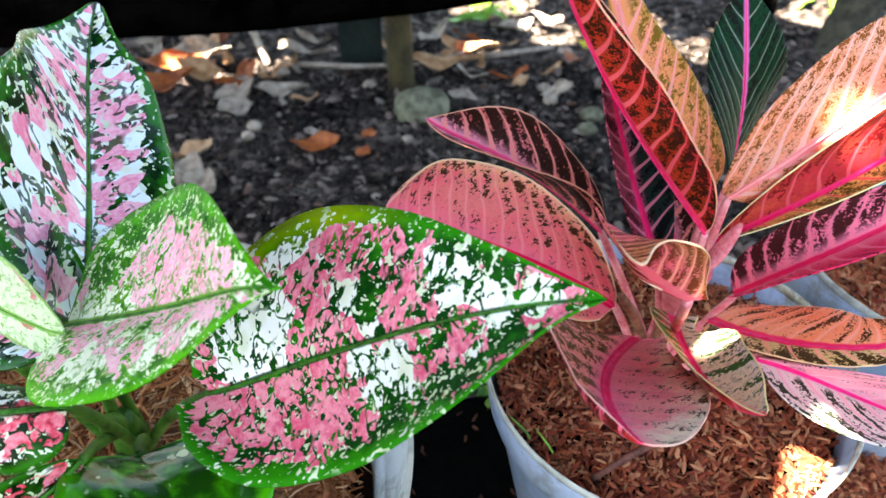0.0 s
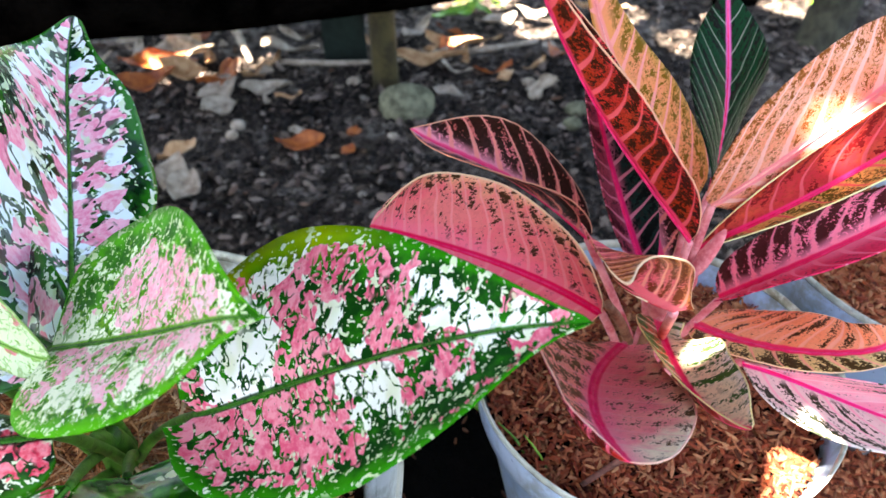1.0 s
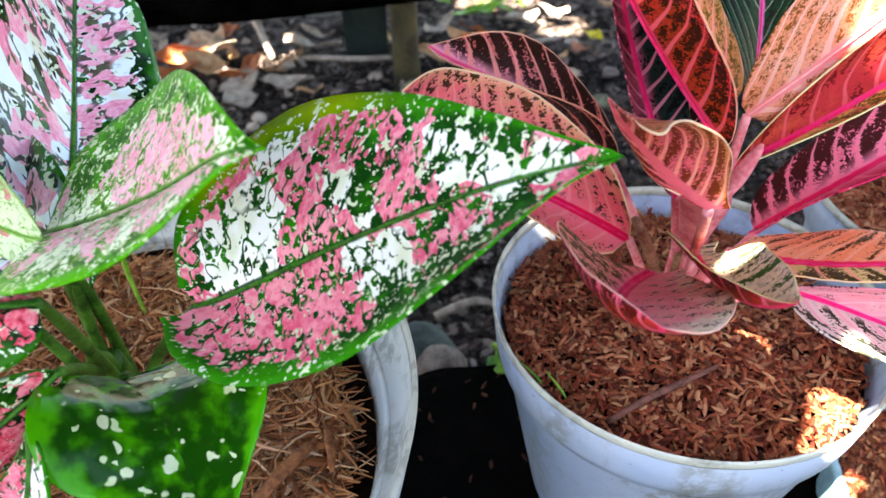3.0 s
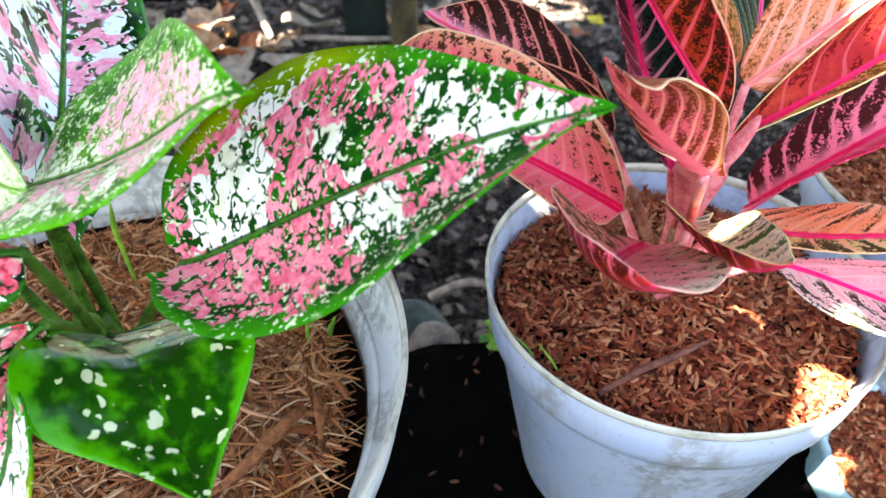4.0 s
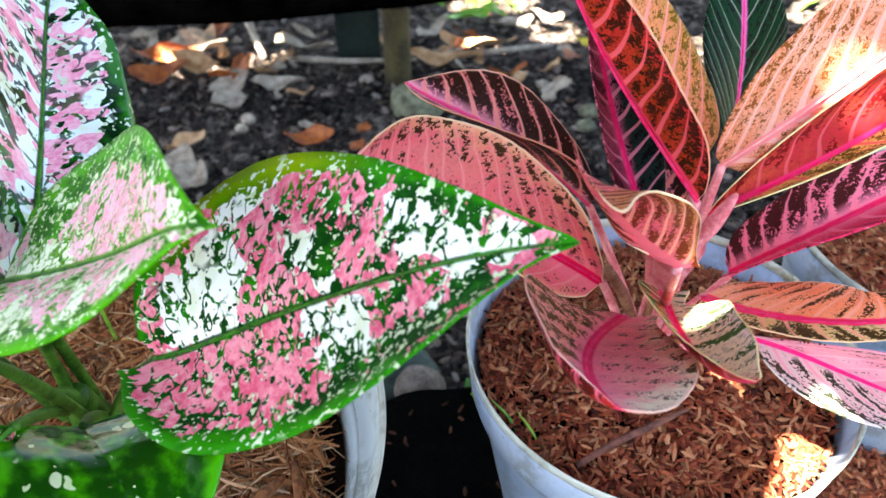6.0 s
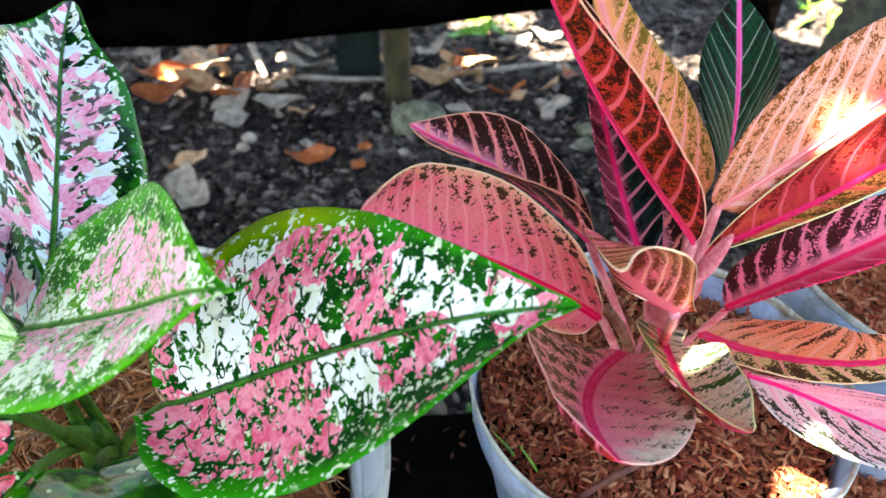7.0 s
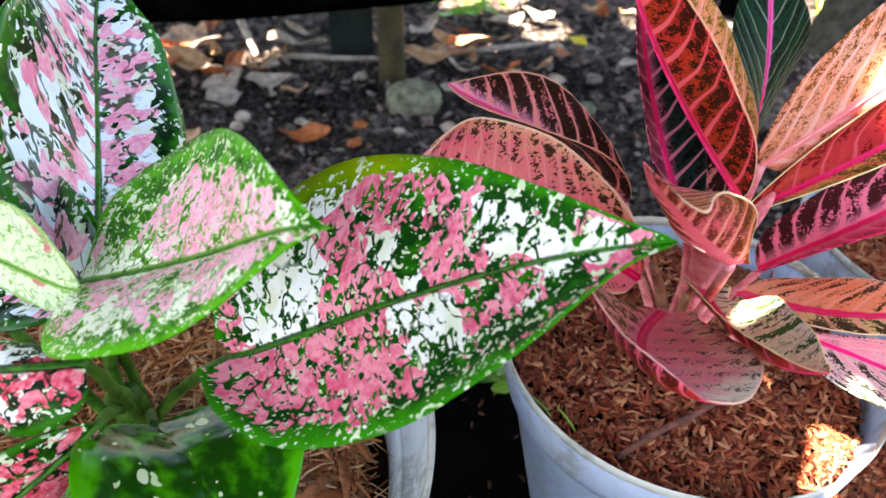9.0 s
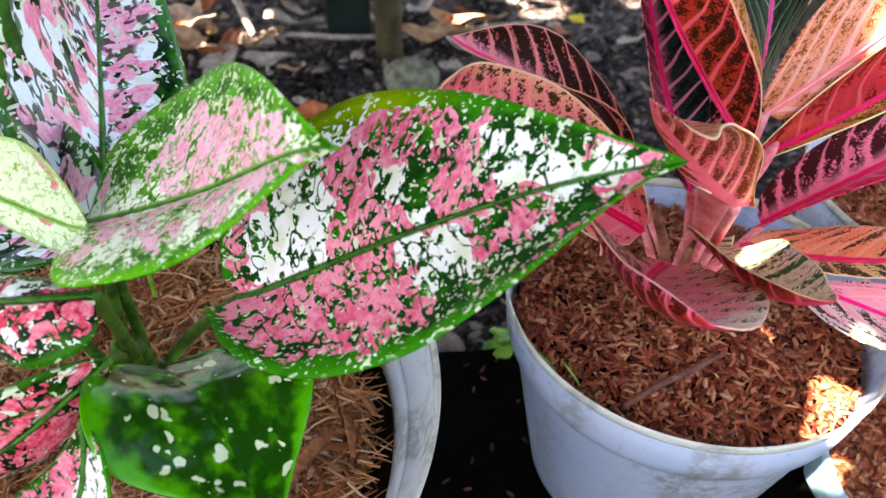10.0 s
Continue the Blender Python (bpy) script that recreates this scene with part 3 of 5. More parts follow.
def blade_mesh(plant, mat, label, ss, rib_line, side, roll, widths, folds, curls, backs, wave=0.0012, rib_mat=None, rib=0.0011, under=None, seed=0, nv=10):
    ns = len(ss)
    u = ss[:, None]
    P = np.array(rib_line, float)
    mid = (1 - u) ** 3 * P[0] + 3 * u * (1 - u) ** 2 * P[1] + 3 * u * u * (1 - u) * P[2] + u ** 3 * P[3]
    T = unit(3 * (1 - u) ** 2 * (P[1] - P[0]) + 6 * u * (1 - u) * (P[2] - P[1]) + 3 * u * u * (P[3] - P[2]))
    S0 = np.array(side, float)
    S = unit(S0 - (T * S0).sum(1, keepdims=True) * T)
    S = rot_about(S, T, roll)
    N = np.cross(S, T)
    length = np.r_[0, np.cumsum(np.linalg.norm(np.diff(mid, axis=0), axis=1))]
    k = 2 * nv + 1
    grid = np.zeros((ns, k, 3))
    lat = np.zeros((ns, k))
    grid[:, nv] = mid
    rnd = np.random.RandomState(seed)
    ph = rnd.rand(4) * 6.28
    for sg, w, f, c, back in zip((-1, 1), widths, folds, curls, backs):
        full = np.minimum(w / max(w.max(), 1e-6), 1)
        q = mid.copy()
        for j in range(1, nv + 1):
            an = f + c * (j - 0.5) / nv
            q = q + (w / nv)[:, None] * (sg * S * np.cos(an)[:, None] + N * np.sin(an)[:, None])
            e = j / nv
            ripple = wave * e * e * (np.sin(length / 0.011 + ph[0] + sg) + 0.8 * np.sin(length / 0.023 + ph[1] * sg)) * full
            vein = 0.00035 * np.sin((length - 0.7 * e * w) / 0.0045 * math.pi) * (1 - e * 0.5) * full
            grid[:, nv + sg * j] = q + N * (ripple + vein)[:, None] - T * (back * e ** 1.5)[:, None]
            lat[:, nv + sg * j] = sg * e * w
    du = np.gradient(grid, axis=0)
    dv = np.gradient(grid, axis=1)
    nor = unit(np.cross(dv, du))
    thick = 0.00035
    verts = np.concatenate([(grid + nor * thick).reshape(-1, 3), (grid - nor * thick).reshape(-1, 3)])
    faces, ids = [], []
    off = ns * k
    for i in range(ns - 1):
        for j in range(k - 1):
            v0 = i * k + j
            faces.append((v0, v0 + 1, v0 + k + 1, v0 + k))
            ids.append(0)
            faces.append((off + v0, off + v0 + k, off + v0 + k + 1, off + v0 + 1))
            ids.append(1 if under else 0)
    for i in range(ns - 1):
        for j, flip in ((0, 0), (k - 1, 1)):
            v0, v1 = i * k + j, (i + 1) * k + j
            faces.append((v0, v1, off + v1, off + v0) if not flip else (v0, off + v0, off + v1, v1))
            ids.append(0)
    ob = mesh_object("leaf", verts, faces, [mat, under or mat], plant, label, mat_ids=ids)
    me = ob.data
    loop = np.zeros(len(me.loops), int)
    me.loops.foreach_get("vertex_index", loop)
    loop %= off
    i, j = loop // k, loop % k
    for name, x, y in (("uv", ss[i], j / (k - 1)), ("metric", length[i], lat[i, j])):
        layer = me.uv_layers.new(name=name)
        layer.data.foreach_set("uv", np.stack([x, y], 1).ravel())
    if rib_mat:
        n = 14
        idx = np.linspace(0, ns - 3, n).astype(int)
        tube("midrib", [tuple(mid[q] + N[q] * 0.0002) for q in idx], [rib * (1.25 - 0.95 * q / ns) for q in idx], rib_mat, ob, seg=8, flat=0.6)
    return ob


def plant_root(name, place, label, category="plant"):
    ob = new(name)
    ob.empty_display_size = 0.02
    tagged(ob, label, category)
    return ob


# ---- ground ----
def ground_height(x, y):
    edge = 0.352 + 0.012 * math.sin(9 * x) + 0.008 * math.sin(23 * x + 1)
    u = min(max((y - edge) / 0.06, 0.0), 1.0)
    h = 0.22 * (1 - u * u * (3 - 2 * u))
    v = Vector((x, y, 0.0))
    near = 1.0 if abs(x) < 3 and -1 < y < 4 else 0.0
    return h + near * (0.010 * noise.noise(v * 7) * u + 0.005 * noise.noise(v * 31) * (0.25 + 0.75 * u))


def axis_steps(fine0, fine1, step, far):
    core = list(np.arange(fine0, fine1 + 1e-6, step))
    out = [step * 1.5 ** k for k in range(1, 40)]
    hi = [fine1 + sum(out[:k]) for k in range(1, 40)]
    lo = [fine0 - sum(out[:k]) for k in range(1, 40)]
    return [v for v in reversed(lo) if v > -far] + [float(c) for c in core] + [v for v in hi if v < far]


gx, gy = axis_steps(-1.1, 1.3, 0.012, 300), axis_steps(0.0, 2.2, 0.012, 300)
gv = [(x, y, ground_height(x, y)) for y in gy for x in gx]
gn = len(gx)
gf = [(j * gn + i, j * gn + i + 1, (j + 1) * gn + i + 1, (j + 1) * gn + i) for j in range(len(gy) - 1) for i in range(gn - 1)]
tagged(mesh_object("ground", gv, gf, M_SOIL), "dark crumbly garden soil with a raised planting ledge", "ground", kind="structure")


# ---- pots ----
def pot(centre, r, rim_z, base_z, mat, label, seed):
    h = rim_z - base_z
    rb = r * 0.66
    root = new("plant_pot")
    root.location = (centre[0], centre[1], base_z)
    root.empty_display_size = 0.02
    tagged(root, label, "pot", "plant pots")
    o = (0, 0, 0)
    lathe("body", [(rb * 0.2, 0.0), (rb, 0.0), (rb + 0.004, 0.006), (r * 0.905, h - 0.041), (r * 0.915, h - 0.035), (r * 0.90, h - 0.033), (r * 0.88, h - 0.038), (rb - 0.003, 0.006), (rb * 0.2, 0.004)], o, mat, 128, 0.006, root, seed=seed)
    lathe("collar", [(r * 0.917, h - 0.036), (r * 0.95, h - 0.034), (r * 0.962, h - 0.029), (r * 0.985, h - 0.006), (r * 0.97, h - 0.006), (r * 0.93, h - 0.03), (r * 0.902, h - 0.0325)], o, mat, 128, 0.006, root, seed=seed)
    lathe("lip", [(r * 0.9855, h - 0.0055), (r * 0.9885, h - 0.004), (r * 0.991, h - 0.0018), (r * 0.990, h - 0.0002), (r * 0.984, h + 0.0004), (r * 0.975, h - 0.001), (r * 0.971, h - 0.0055)], o, M_LIP, 128, 0.006, root, "worn yellowed lip", seed=seed)
    return root


POT_A, POT_B, POT_C = (0.1272, 0.265), (-0.1789, 0.193), (0.345, 0.362)
pot(POT_A, 0.1045, 0.3868, 0.222, M_POT, "white plastic pot with a stained collar, holding a red plant", 1.0)
pot(POT_B, 0.1661, 0.398, 0.222, M_POT_OLD, "wide weathered white plastic pot with yellowed rim", 2.3)
pot(POT_C, 0.105, 0.384, 0.20, M_POT, "white plastic pot with bluish rim and brown mulch", 0.4)


# ---- mulch ----
def husk_shape(l, w, h):
    v = [(-l, 0, 0), (-l * 0.5, w, 0), (-l * 0.5, -w, 0), (-l * 0.4, 0, h), (l * 0.5, w * 0.9, 0), (l * 0.5, -w * 0.9, 0), (l * 0.4, 0, h), (l, 0, 0)]
    f = [(0, 3, 1), (0, 2, 3), (1, 3, 6, 4), (2, 5, 6, 3), (4, 6, 7), (5, 7, 6), (0, 1, 2), (1, 4, 5, 2), (4, 7, 5)]
    return v, f


def strand_shape(l, w, h, bend, arch=0.0):
    """A thin crooked fibre."""
    v, f = [], []
    k = 6
    for i in range(k):
        u = i / (k - 1) * 2 - 1
        x, y, z = u * l, bend * (u * u + 0.35 * u ** 3) * l, arch * (1 - u * u) * l
        t = 1 - 0.5 * u * u
        for a, b in ((-w * t, 0), (w * t, 0), (0, h * t)):
            v.append((x, y + a, z + b))
    for i in range(k - 1):
        for a in range(3):
            b = (a + 1) % 3
            f.append((i * 3 + a, i * 3 + b, i * 3 + 3 + b, i * 3 + 3 + a))
    e = 3 * (k - 1)
    f += [(2, 1, 0), (e, e + 1, e + 2)]
    return v, f


def scatter(name, count, where, shape, mat, seed, tilt=0.5):
    """Many loose pieces in one mesh; where() gives a place, shape() a form."""
    rnd = random.Random(seed)
    verts, faces = [], []
    for _ in range(count):
        x, y, z = where(rnd)
        v, f = shape(rnd)
        m = Euler((rnd.gauss(0, tilt), rnd.gauss(0, tilt), rnd.uniform(0, 6.283))).to_matrix()
        o = len(verts)
        verts += [tuple(m @ Vector(q) + Vector((x, y, z))) for q in v]
        faces += [tuple(o + i for i in q) for q in f]
    return mesh_object(name, verts, faces, mat, smooth=False)


def in_disc(c, r, z, spread, heap=0.0, slope=0.0):
    def where(rnd):
        a, d = rnd.uniform(0, 6.283), r * math.sqrt(rnd.random())
        x, y = c[0] + d * math.cos(a), c[1] + d * math.sin(a)
        return x, y, z + rnd.uniform(-spread, spread) + 0.006 * noise.noise(Vector((x, y, 0)) * 30) + heap * (1 - (d / r) ** 2) + slope * (y - c[1])
    return where


def husk(rnd):
    return husk_shape(rnd.uniform(0.0028, 0.0046), rnd.uniform(0.0009, 0.0015), rnd.uniform(0.0006, 0.0012))


def shred(rnd):
    """Husks with splinters of wood among them."""
    if rnd.random() < 0.16:
        return strand_shape(rnd.uniform(0.004, 0.0085), rnd.uniform(0.0006, 0.0012), rnd.uniform(0.0005, 0.001), rnd.gauss(0, 0.12), rnd.uniform(0, 0.05))
    return husk(rnd)


def strand(rnd):
    if rnd.random() < 0.10:
        return husk_shape(rnd.uniform(0.004, 0.008), rnd.uniform(0.0012, 0.0022), 0.001)
    wide = rnd.random() < 0.05
    return strand_shape(rnd.uniform(0.006, 0.019), rnd.uniform(0.0016, 0.0028) if wide else rnd.uniform(0.0004, 0.0012), rnd.uniform(0.0005, 0.0012), rnd.gauss(0, 0.75), rnd.uniform(0, 0.15))


def disc(name, c, r, z, mat, label, slope=0.0):
    verts, faces = [(c[0], c[1], z)], []
    for k in range(1, 9):
        for i in range(48):
            a = 2 * math.pi * i / 48
            x, y = c[0] + r * k / 8 * math.cos(a), c[1] + r * k / 8 * math.sin(a)
            verts.append((x, y, z + 0.006 * noise.noise(Vector((x, y, 0)) * 30) + slope * (y - c[1])))
    for i in range(48):
        faces.append((0, 1 + i, 1 + (i + 1) % 48))
        for k in range(7):
            a, b = 1 + k * 48 + i, 1 + k * 48 + (i + 1) % 48
            faces.append((a, a + 48, b + 48, b))
    return mesh_object(name, verts, faces, mat, None, label)


def mulch(name, c, r, z, count, shape, mat, label, seed, under=None, spread=0.003, heap=0.0, slope=0.0, inset=0.985, tilt=0.5):
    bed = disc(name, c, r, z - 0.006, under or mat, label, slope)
    tagged(bed, label, "mulch", kind="stuff")
    loose = scatter("loose_pieces", count, in_disc(c, r * inset, z - 0.002, spread, heap, slope), shape, mat, seed, tilt)
    loose.parent = bed
    tagged(loose, kind="stuff")
    return bed


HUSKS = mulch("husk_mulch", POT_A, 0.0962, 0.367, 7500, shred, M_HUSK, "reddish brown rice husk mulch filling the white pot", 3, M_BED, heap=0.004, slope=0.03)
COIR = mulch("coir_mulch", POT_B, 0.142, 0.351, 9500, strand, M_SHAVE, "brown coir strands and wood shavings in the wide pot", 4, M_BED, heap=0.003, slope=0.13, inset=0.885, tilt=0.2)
mulch("bark_mulch", POT_C, 0.094, 0.366, 3500, husk, M_HUSK, "brown husk mulch in the third pot", 5)

# ---- plants ----
PINK = plant_root("pink_aglaonema", (0, 0, 0), "leafy plant with broad green leaves splashed pink and white", "plant")
RED = plant_root("red_aglaonema", (0, 0, 0), "leafy plant with pink, red and bronze veined leaves", "plant")
shaped_leaf(PINK, M_L3, "large glossy leaf splashed pink and white", rib=((-0.0865, 0.1651, 0.4815), (-0.0723, 0.1634, 0.4848), (-0.0081, 0.1585, 0.5353), (0.0448, 0.1367, 0.5590)), side=(0.1, -0.85, -0.4), roll=(0.01, 0.13, 0.22), wide=((0.0083, 0.0305, 0.0444, 0.0518, 0.0427, 0.0239, 0.0062), (0.0085, 0.0292, 0.0424, 0.0442, 0.0417, 0.0323, 0.0041)), fold=((1.05, 0.23, 0.10), (0.46, 0.09, 0.48)), curl=((-0.36, -0.34, -0.16), (0.81, 0.59, 0.76)), back=(0.0045, 0.0106), seed=0, rib_mat=M_RIB_G, wave=0.0005)
leaf(PINK, M_L2, "folded lime-edged leaf splashed pink", (-0.138, 0.179, 0.503), (-0.068, 0.161, 0.533), (-0.063, 0.139, 0.563), (-0.043, 0.139, 0.561), (0, -0.9, -0.2), -0.21, 0.49, 0.0484, 0.0418, (0.58, 0.14), (-0.15, -0.24), (0.40, 1.62), (0.013, -0.004), seed=1, rib_mat=M_RIB_G)
shaped_leaf(PINK, M_L1, "upright leaf splashed white and pink", rib=((-0.1436, 0.1902, 0.4804), (-0.1566, 0.2632, 0.5108), (-0.1787, 0.3170, 0.5301), (-0.1702, 0.3434, 0.5584)), side=(1, 0.2, 0), roll=(0.38, 0.79, -0.04), wide=((0.0087, 0.0369, 0.0563, 0.0644, 0.0517, 0.0394, 0.0207, 0.0093), (0.0095, 0.0259, 0.0327, 0.0396, 0.0348, 0.0290, 0.0160, 0.0122)), fold=((0.20, 0.48, 0.45), (0.22, 0.17, 0.15)), curl=((0.10, 0.31, 0.29), (0.17, 0.15, 0.12)), back=(-0.0043, 0.0120), seed=2, rib_mat=M_RIB_G)
leaf(PINK, M_L1, "white-splashed leaf", (-0.138, 0.184, 0.497), (-0.178, 0.205, 0.492), (-0.206, 0.247, 0.488), (-0.224, 0.294, 0.485), (0.5, 0.7, 0.2), -0.09, 0.23, 0.0350, 0.0295, (0.20, 0.32), (0.00, 0.11), (0.44, 0.78), (0.004, 0.007), seed=3, rib_mat=M_RIB_G)
leaf(PINK, M_L5, "pale green leaf seen from below", (-0.220, 0.205, 0.514), (-0.167, 0.187, 0.511), (-0.140, 0.169, 0.507), (-0.134, 0.172, 0.507), (0, -0.8, -0.3), 0.65, 0.54, 0.0272, 0.0107, (0.20, -0.12), (0.42, -0.11), (0.81, 0.45), (0.000, 0.003), seed=4, rib_mat=M_RIB_G, rib=0.0005)
leaf(PINK, M_L6, "short pink-centred leaf", (-0.121, 0.139, 0.509), (-0.146, 0.128, 0.516), (-0.168, 0.142, 0.501), (-0.204, 0.169, 0.476), (0, 0.9, 0.4), -0.17, -0.79, 0.0221, 0.0130, (-0.29, -0.30), (-0.67, -0.67), (0.43, 0.89), (0.006, -0.000), seed=5, rib_mat=M_RIB_G)
leaf(PINK, M_L6, "leaf with white and crimson centre", (-0.126, 0.139, 0.478), (-0.143, 0.116, 0.471), (-0.163, 0.110, 0.457), (-0.197, 0.109, 0.440), (-0.4, 0.8, 0.2), -1.11, 0.04, 0.0197, 0.0189, (-0.23, 0.18), (-0.60, -0.23), (0.67, 0.78), (0.003, -0.000), seed=6, rib_mat=M_RIB_G)
leaf(PINK, M_L3, "low pink-flecked leaf", (-0.126, 0.116, 0.476), (-0.121, 0.094, 0.454), (-0.138, 0.081, 0.440), (-0.167, 0.085, 0.424), (-1, 0, 0.1), 0.46, -0.46, 0.0207, 0.0254, (0.21, 0.02), (-0.21, -0.35), (0.60, 0.77), (0.002, 0.000), seed=7, rib_mat=M_RIB_G)
leaf(PINK, M_L4, "glossy dark green leaf with few white flecks", (-0.119, 0.157, 0.452), (-0.086, 0.124, 0.474), (-0.090, 0.126, 0.447), (-0.066, 0.090, 0.454), (-0.9, -0.28, -0.1), -0.30, 0.17, 0.0389, 0.0390, (0.17, 0.25), (0.38, -0.03), (0.48, 1.04), (-0.000, -0.000), seed=8)
leaf(RED, M_R1, "dark olive leaf with pink veins", (0.086, 0.299, 0.448), (0.040, 0.316, 0.489), (0.011, 0.315, 0.492), (-0.009, 0.321, 0.506), (0, 0.9, 0.4), 0.21, -0.72, 0.0320, 0.0273, (0.57, 0.67), (0.28, 0.62), (0.58, 0.93), (0.003, 0.001), seed=9, rib_mat=M_RIB_P)
leaf(RED, M_R2, "broad salmon pink leaf", (0.088, 0.256, 0.435), (0.042, 0.284, 0.450), (-0.022, 0.258, 0.491), (-0.023, 0.220, 0.525), (0, 0.9, 0.4), -0.19, 1.10, 0.0297, 0.0438, (0.56, 0.68), (0.44, 0.70), (0.39, 0.48), (0.001, -0.000), seed=10, rib_mat=M_RIB_P)
leaf(RED, M_R3, "tall folded red leaf", (0.119, 0.249, 0.489), (0.083, 0.263, 0.532), (0.057, 0.245, 0.567), (0.030, 0.244, 0.629), (0.8, -0.3, 0.4), -0.29, -0.17, 0.0180, 0.0287, (-2.75, -0.03), (0.00, 0.50), (0.68, 0.99), (0.004, -0.000), seed=11, rib_mat=M_RIB_P)
leaf(RED, M_R4, "golden orange upright leaf", (0.125, 0.268, 0.497), (0.098, 0.274, 0.527), (0.072, 0.261, 0.562), (0.054, 0.274, 0.625), (0.9, 0.1, 0.4), 0.47, -0.10, 0.0080, 0.0268, (0.10, -0.04), (0.00, -0.11), (0.42, 1.09), (0.004, 0.003), seed=12, rib_mat=M_RIB_PALE)
leaf(RED, M_R5, "dark green leaf with pink rib", (0.179, 0.366, 0.427), (0.178, 0.369, 0.494), (0.170, 0.373, 0.513), (0.172, 0.403, 0.545), (0.95, 0.1, 0), 0.39, -1.53, 0.0328, 0.0327, (0.22, 0.20), (-0.23, -0.30), (0.57, 0.91), (-0.000, 0.011), seed=13, rib_mat=M_RIB_P)
leaf(RED, M_R6, "broad orange pink leaf", (0.132, 0.265, 0.497), (0.162, 0.259, 0.531), (0.195, 0.271, 0.558), (0.253, 0.292, 0.596), (0.6, -0.6, -0.5), 0.62, -0.98, 0.0386, 0.0380, (0.14, 0.10), (-0.13, 0.00), (0.57, 1.07), (0.001, 0.004), seed=14, rib_mat=M_RIB_PALE)
leaf(RED, M_R7, "maroon and yellow leaf with hot pink rib", (0.136, 0.271, 0.465), (0.182, 0.260, 0.506), (0.215, 0.262, 0.540), (0.244, 0.265, 0.566), (0, -0.8, -0.5), 0.21, 0.14, 0.0337, 0.0226, (0.89, 0.80), (0.48, 0.44), (0.79, 0.44), (0.008, -0.000), seed=15, rib_mat=M_RIB_P)
leaf(RED, M_R8, "rose leaf with dark mottling", (0.162, 0.281, 0.417), (0.170, 0.256, 0.459), (0.195, 0.237, 0.500), (0.252, 0.250, 0.540), (0, -0.8, -0.5), -0.09, 0.82, 0.0268, 0.0229, (0.64, 0.69), (0.90, 0.29), (0.60, 0.65), (-0.001, 0.006), seed=16, rib_mat=M_RIB_P)
shaped_leaf(RED, M_R9, "cupped bronze leaf", rib=((0.0978, 0.2010, 0.4936), (0.0750, 0.1946, 0.5126), (0.0544, 0.2009, 0.5383), (0.0547, 0.2015, 0.5405)), side=(0.75, -0.3, 0.1), roll=(0.45, -0.27, -0.72), wide=((0.0017, 0.0073, 0.0083, 0.0112, 0.0054, 0.0003), (0.0049, 0.0191, 0.0243, 0.0275, 0.0426, 0.0872)), fold=((-0.05, -0.16, -0.21), (-0.17, 0.06, 0.46)), curl=((-0.53, -0.61, -0.66), (-0.59, -0.40, -0.09)), back=(-0.0153, 0.0093), seed=17, wave=0.0004)
shaped_leaf(RED, M_R10, "rolled pink leaf", rib=((0.0993, 0.2449, 0.4219), (0.0496, 0.1861, 0.4563), (0.0642, 0.1326, 0.4972), (0.0586, 0.1215, 0.5140)), side=(-0.93, 0.27, -0.1), roll=(0.03, 0.01, 0.04), wide=((0.0183, 0.0278, 0.0347, 0.0353, 0.0236, 0.0102), (0.0180, 0.0385, 0.0373, 0.0269, 0.0264, 0.0210)), fold=((0.14, 0.07, -0.20), (1.08, 0.42, 0.03)), curl=((0.31, 0.48, 0.39), (-0.04, 0.78, 1.20)), back=(-0.0005, -0.0685), seed=18, rib_mat=M_RIB_P, under=M_R10_BACK, wave=0.0005)
shaped_leaf(RED, M_R11, "cream and green striped leaf", rib=((0.1155, 0.2502, 0.4332), (0.1020, 0.2128, 0.4617), (0.0993, 0.1607, 0.4725), (0.1008, 0.1335, 0.5113)), side=(-1, 0, 0), roll=(0.01, 0.20, 0.22), wide=((0.0124, 0.0087, 0.0225, 0.0216, 0.0187, 0.0080), (0.0032, 0.0166, 0.0202, 0.0159, 0.0123, 0.0010)), fold=((0.11, 0.27, 0.21), (0.77, 0.95, 1.01)), curl=((0.50, 0.62, 0.59), (-0.00, 0.14, 0.12)), back=(-0.0242, -0.0018), seed=19, rib_mat=M_RIB_P, under=M_R10_BACK, wave=0.0004)
leaf(RED, M_R12, "copper leaf with red rib", (0.135, 0.248, 0.433), (0.150, 0.206, 0.455), (0.191, 0.182, 0.480), (0.206, 0.214, 0.464), (0, -0.86, -0.3), -0.41, 0.79, 0.0275, 0.0136, (0.07, 0.29), (-0.39, -0.15), (0.37, 0.79), (0.007, 0.002), seed=20, rib_mat=M_RIB_P)
leaf(RED, M_R13, "pale blush leaf", (0.152, 0.226, 0.430), (0.183, 0.216, 0.427), (0.211, 0.197, 0.417), (0.247, 0.190, 0.416), (0, -0.86, -0.5), 0.19, -0.57, 0.0435, 0.0369, (1.18, 0.88), (0.34, 0.27), (0.66, 0.73), (0.005, -0.000), seed=21, rib_mat=M_RIB_P)


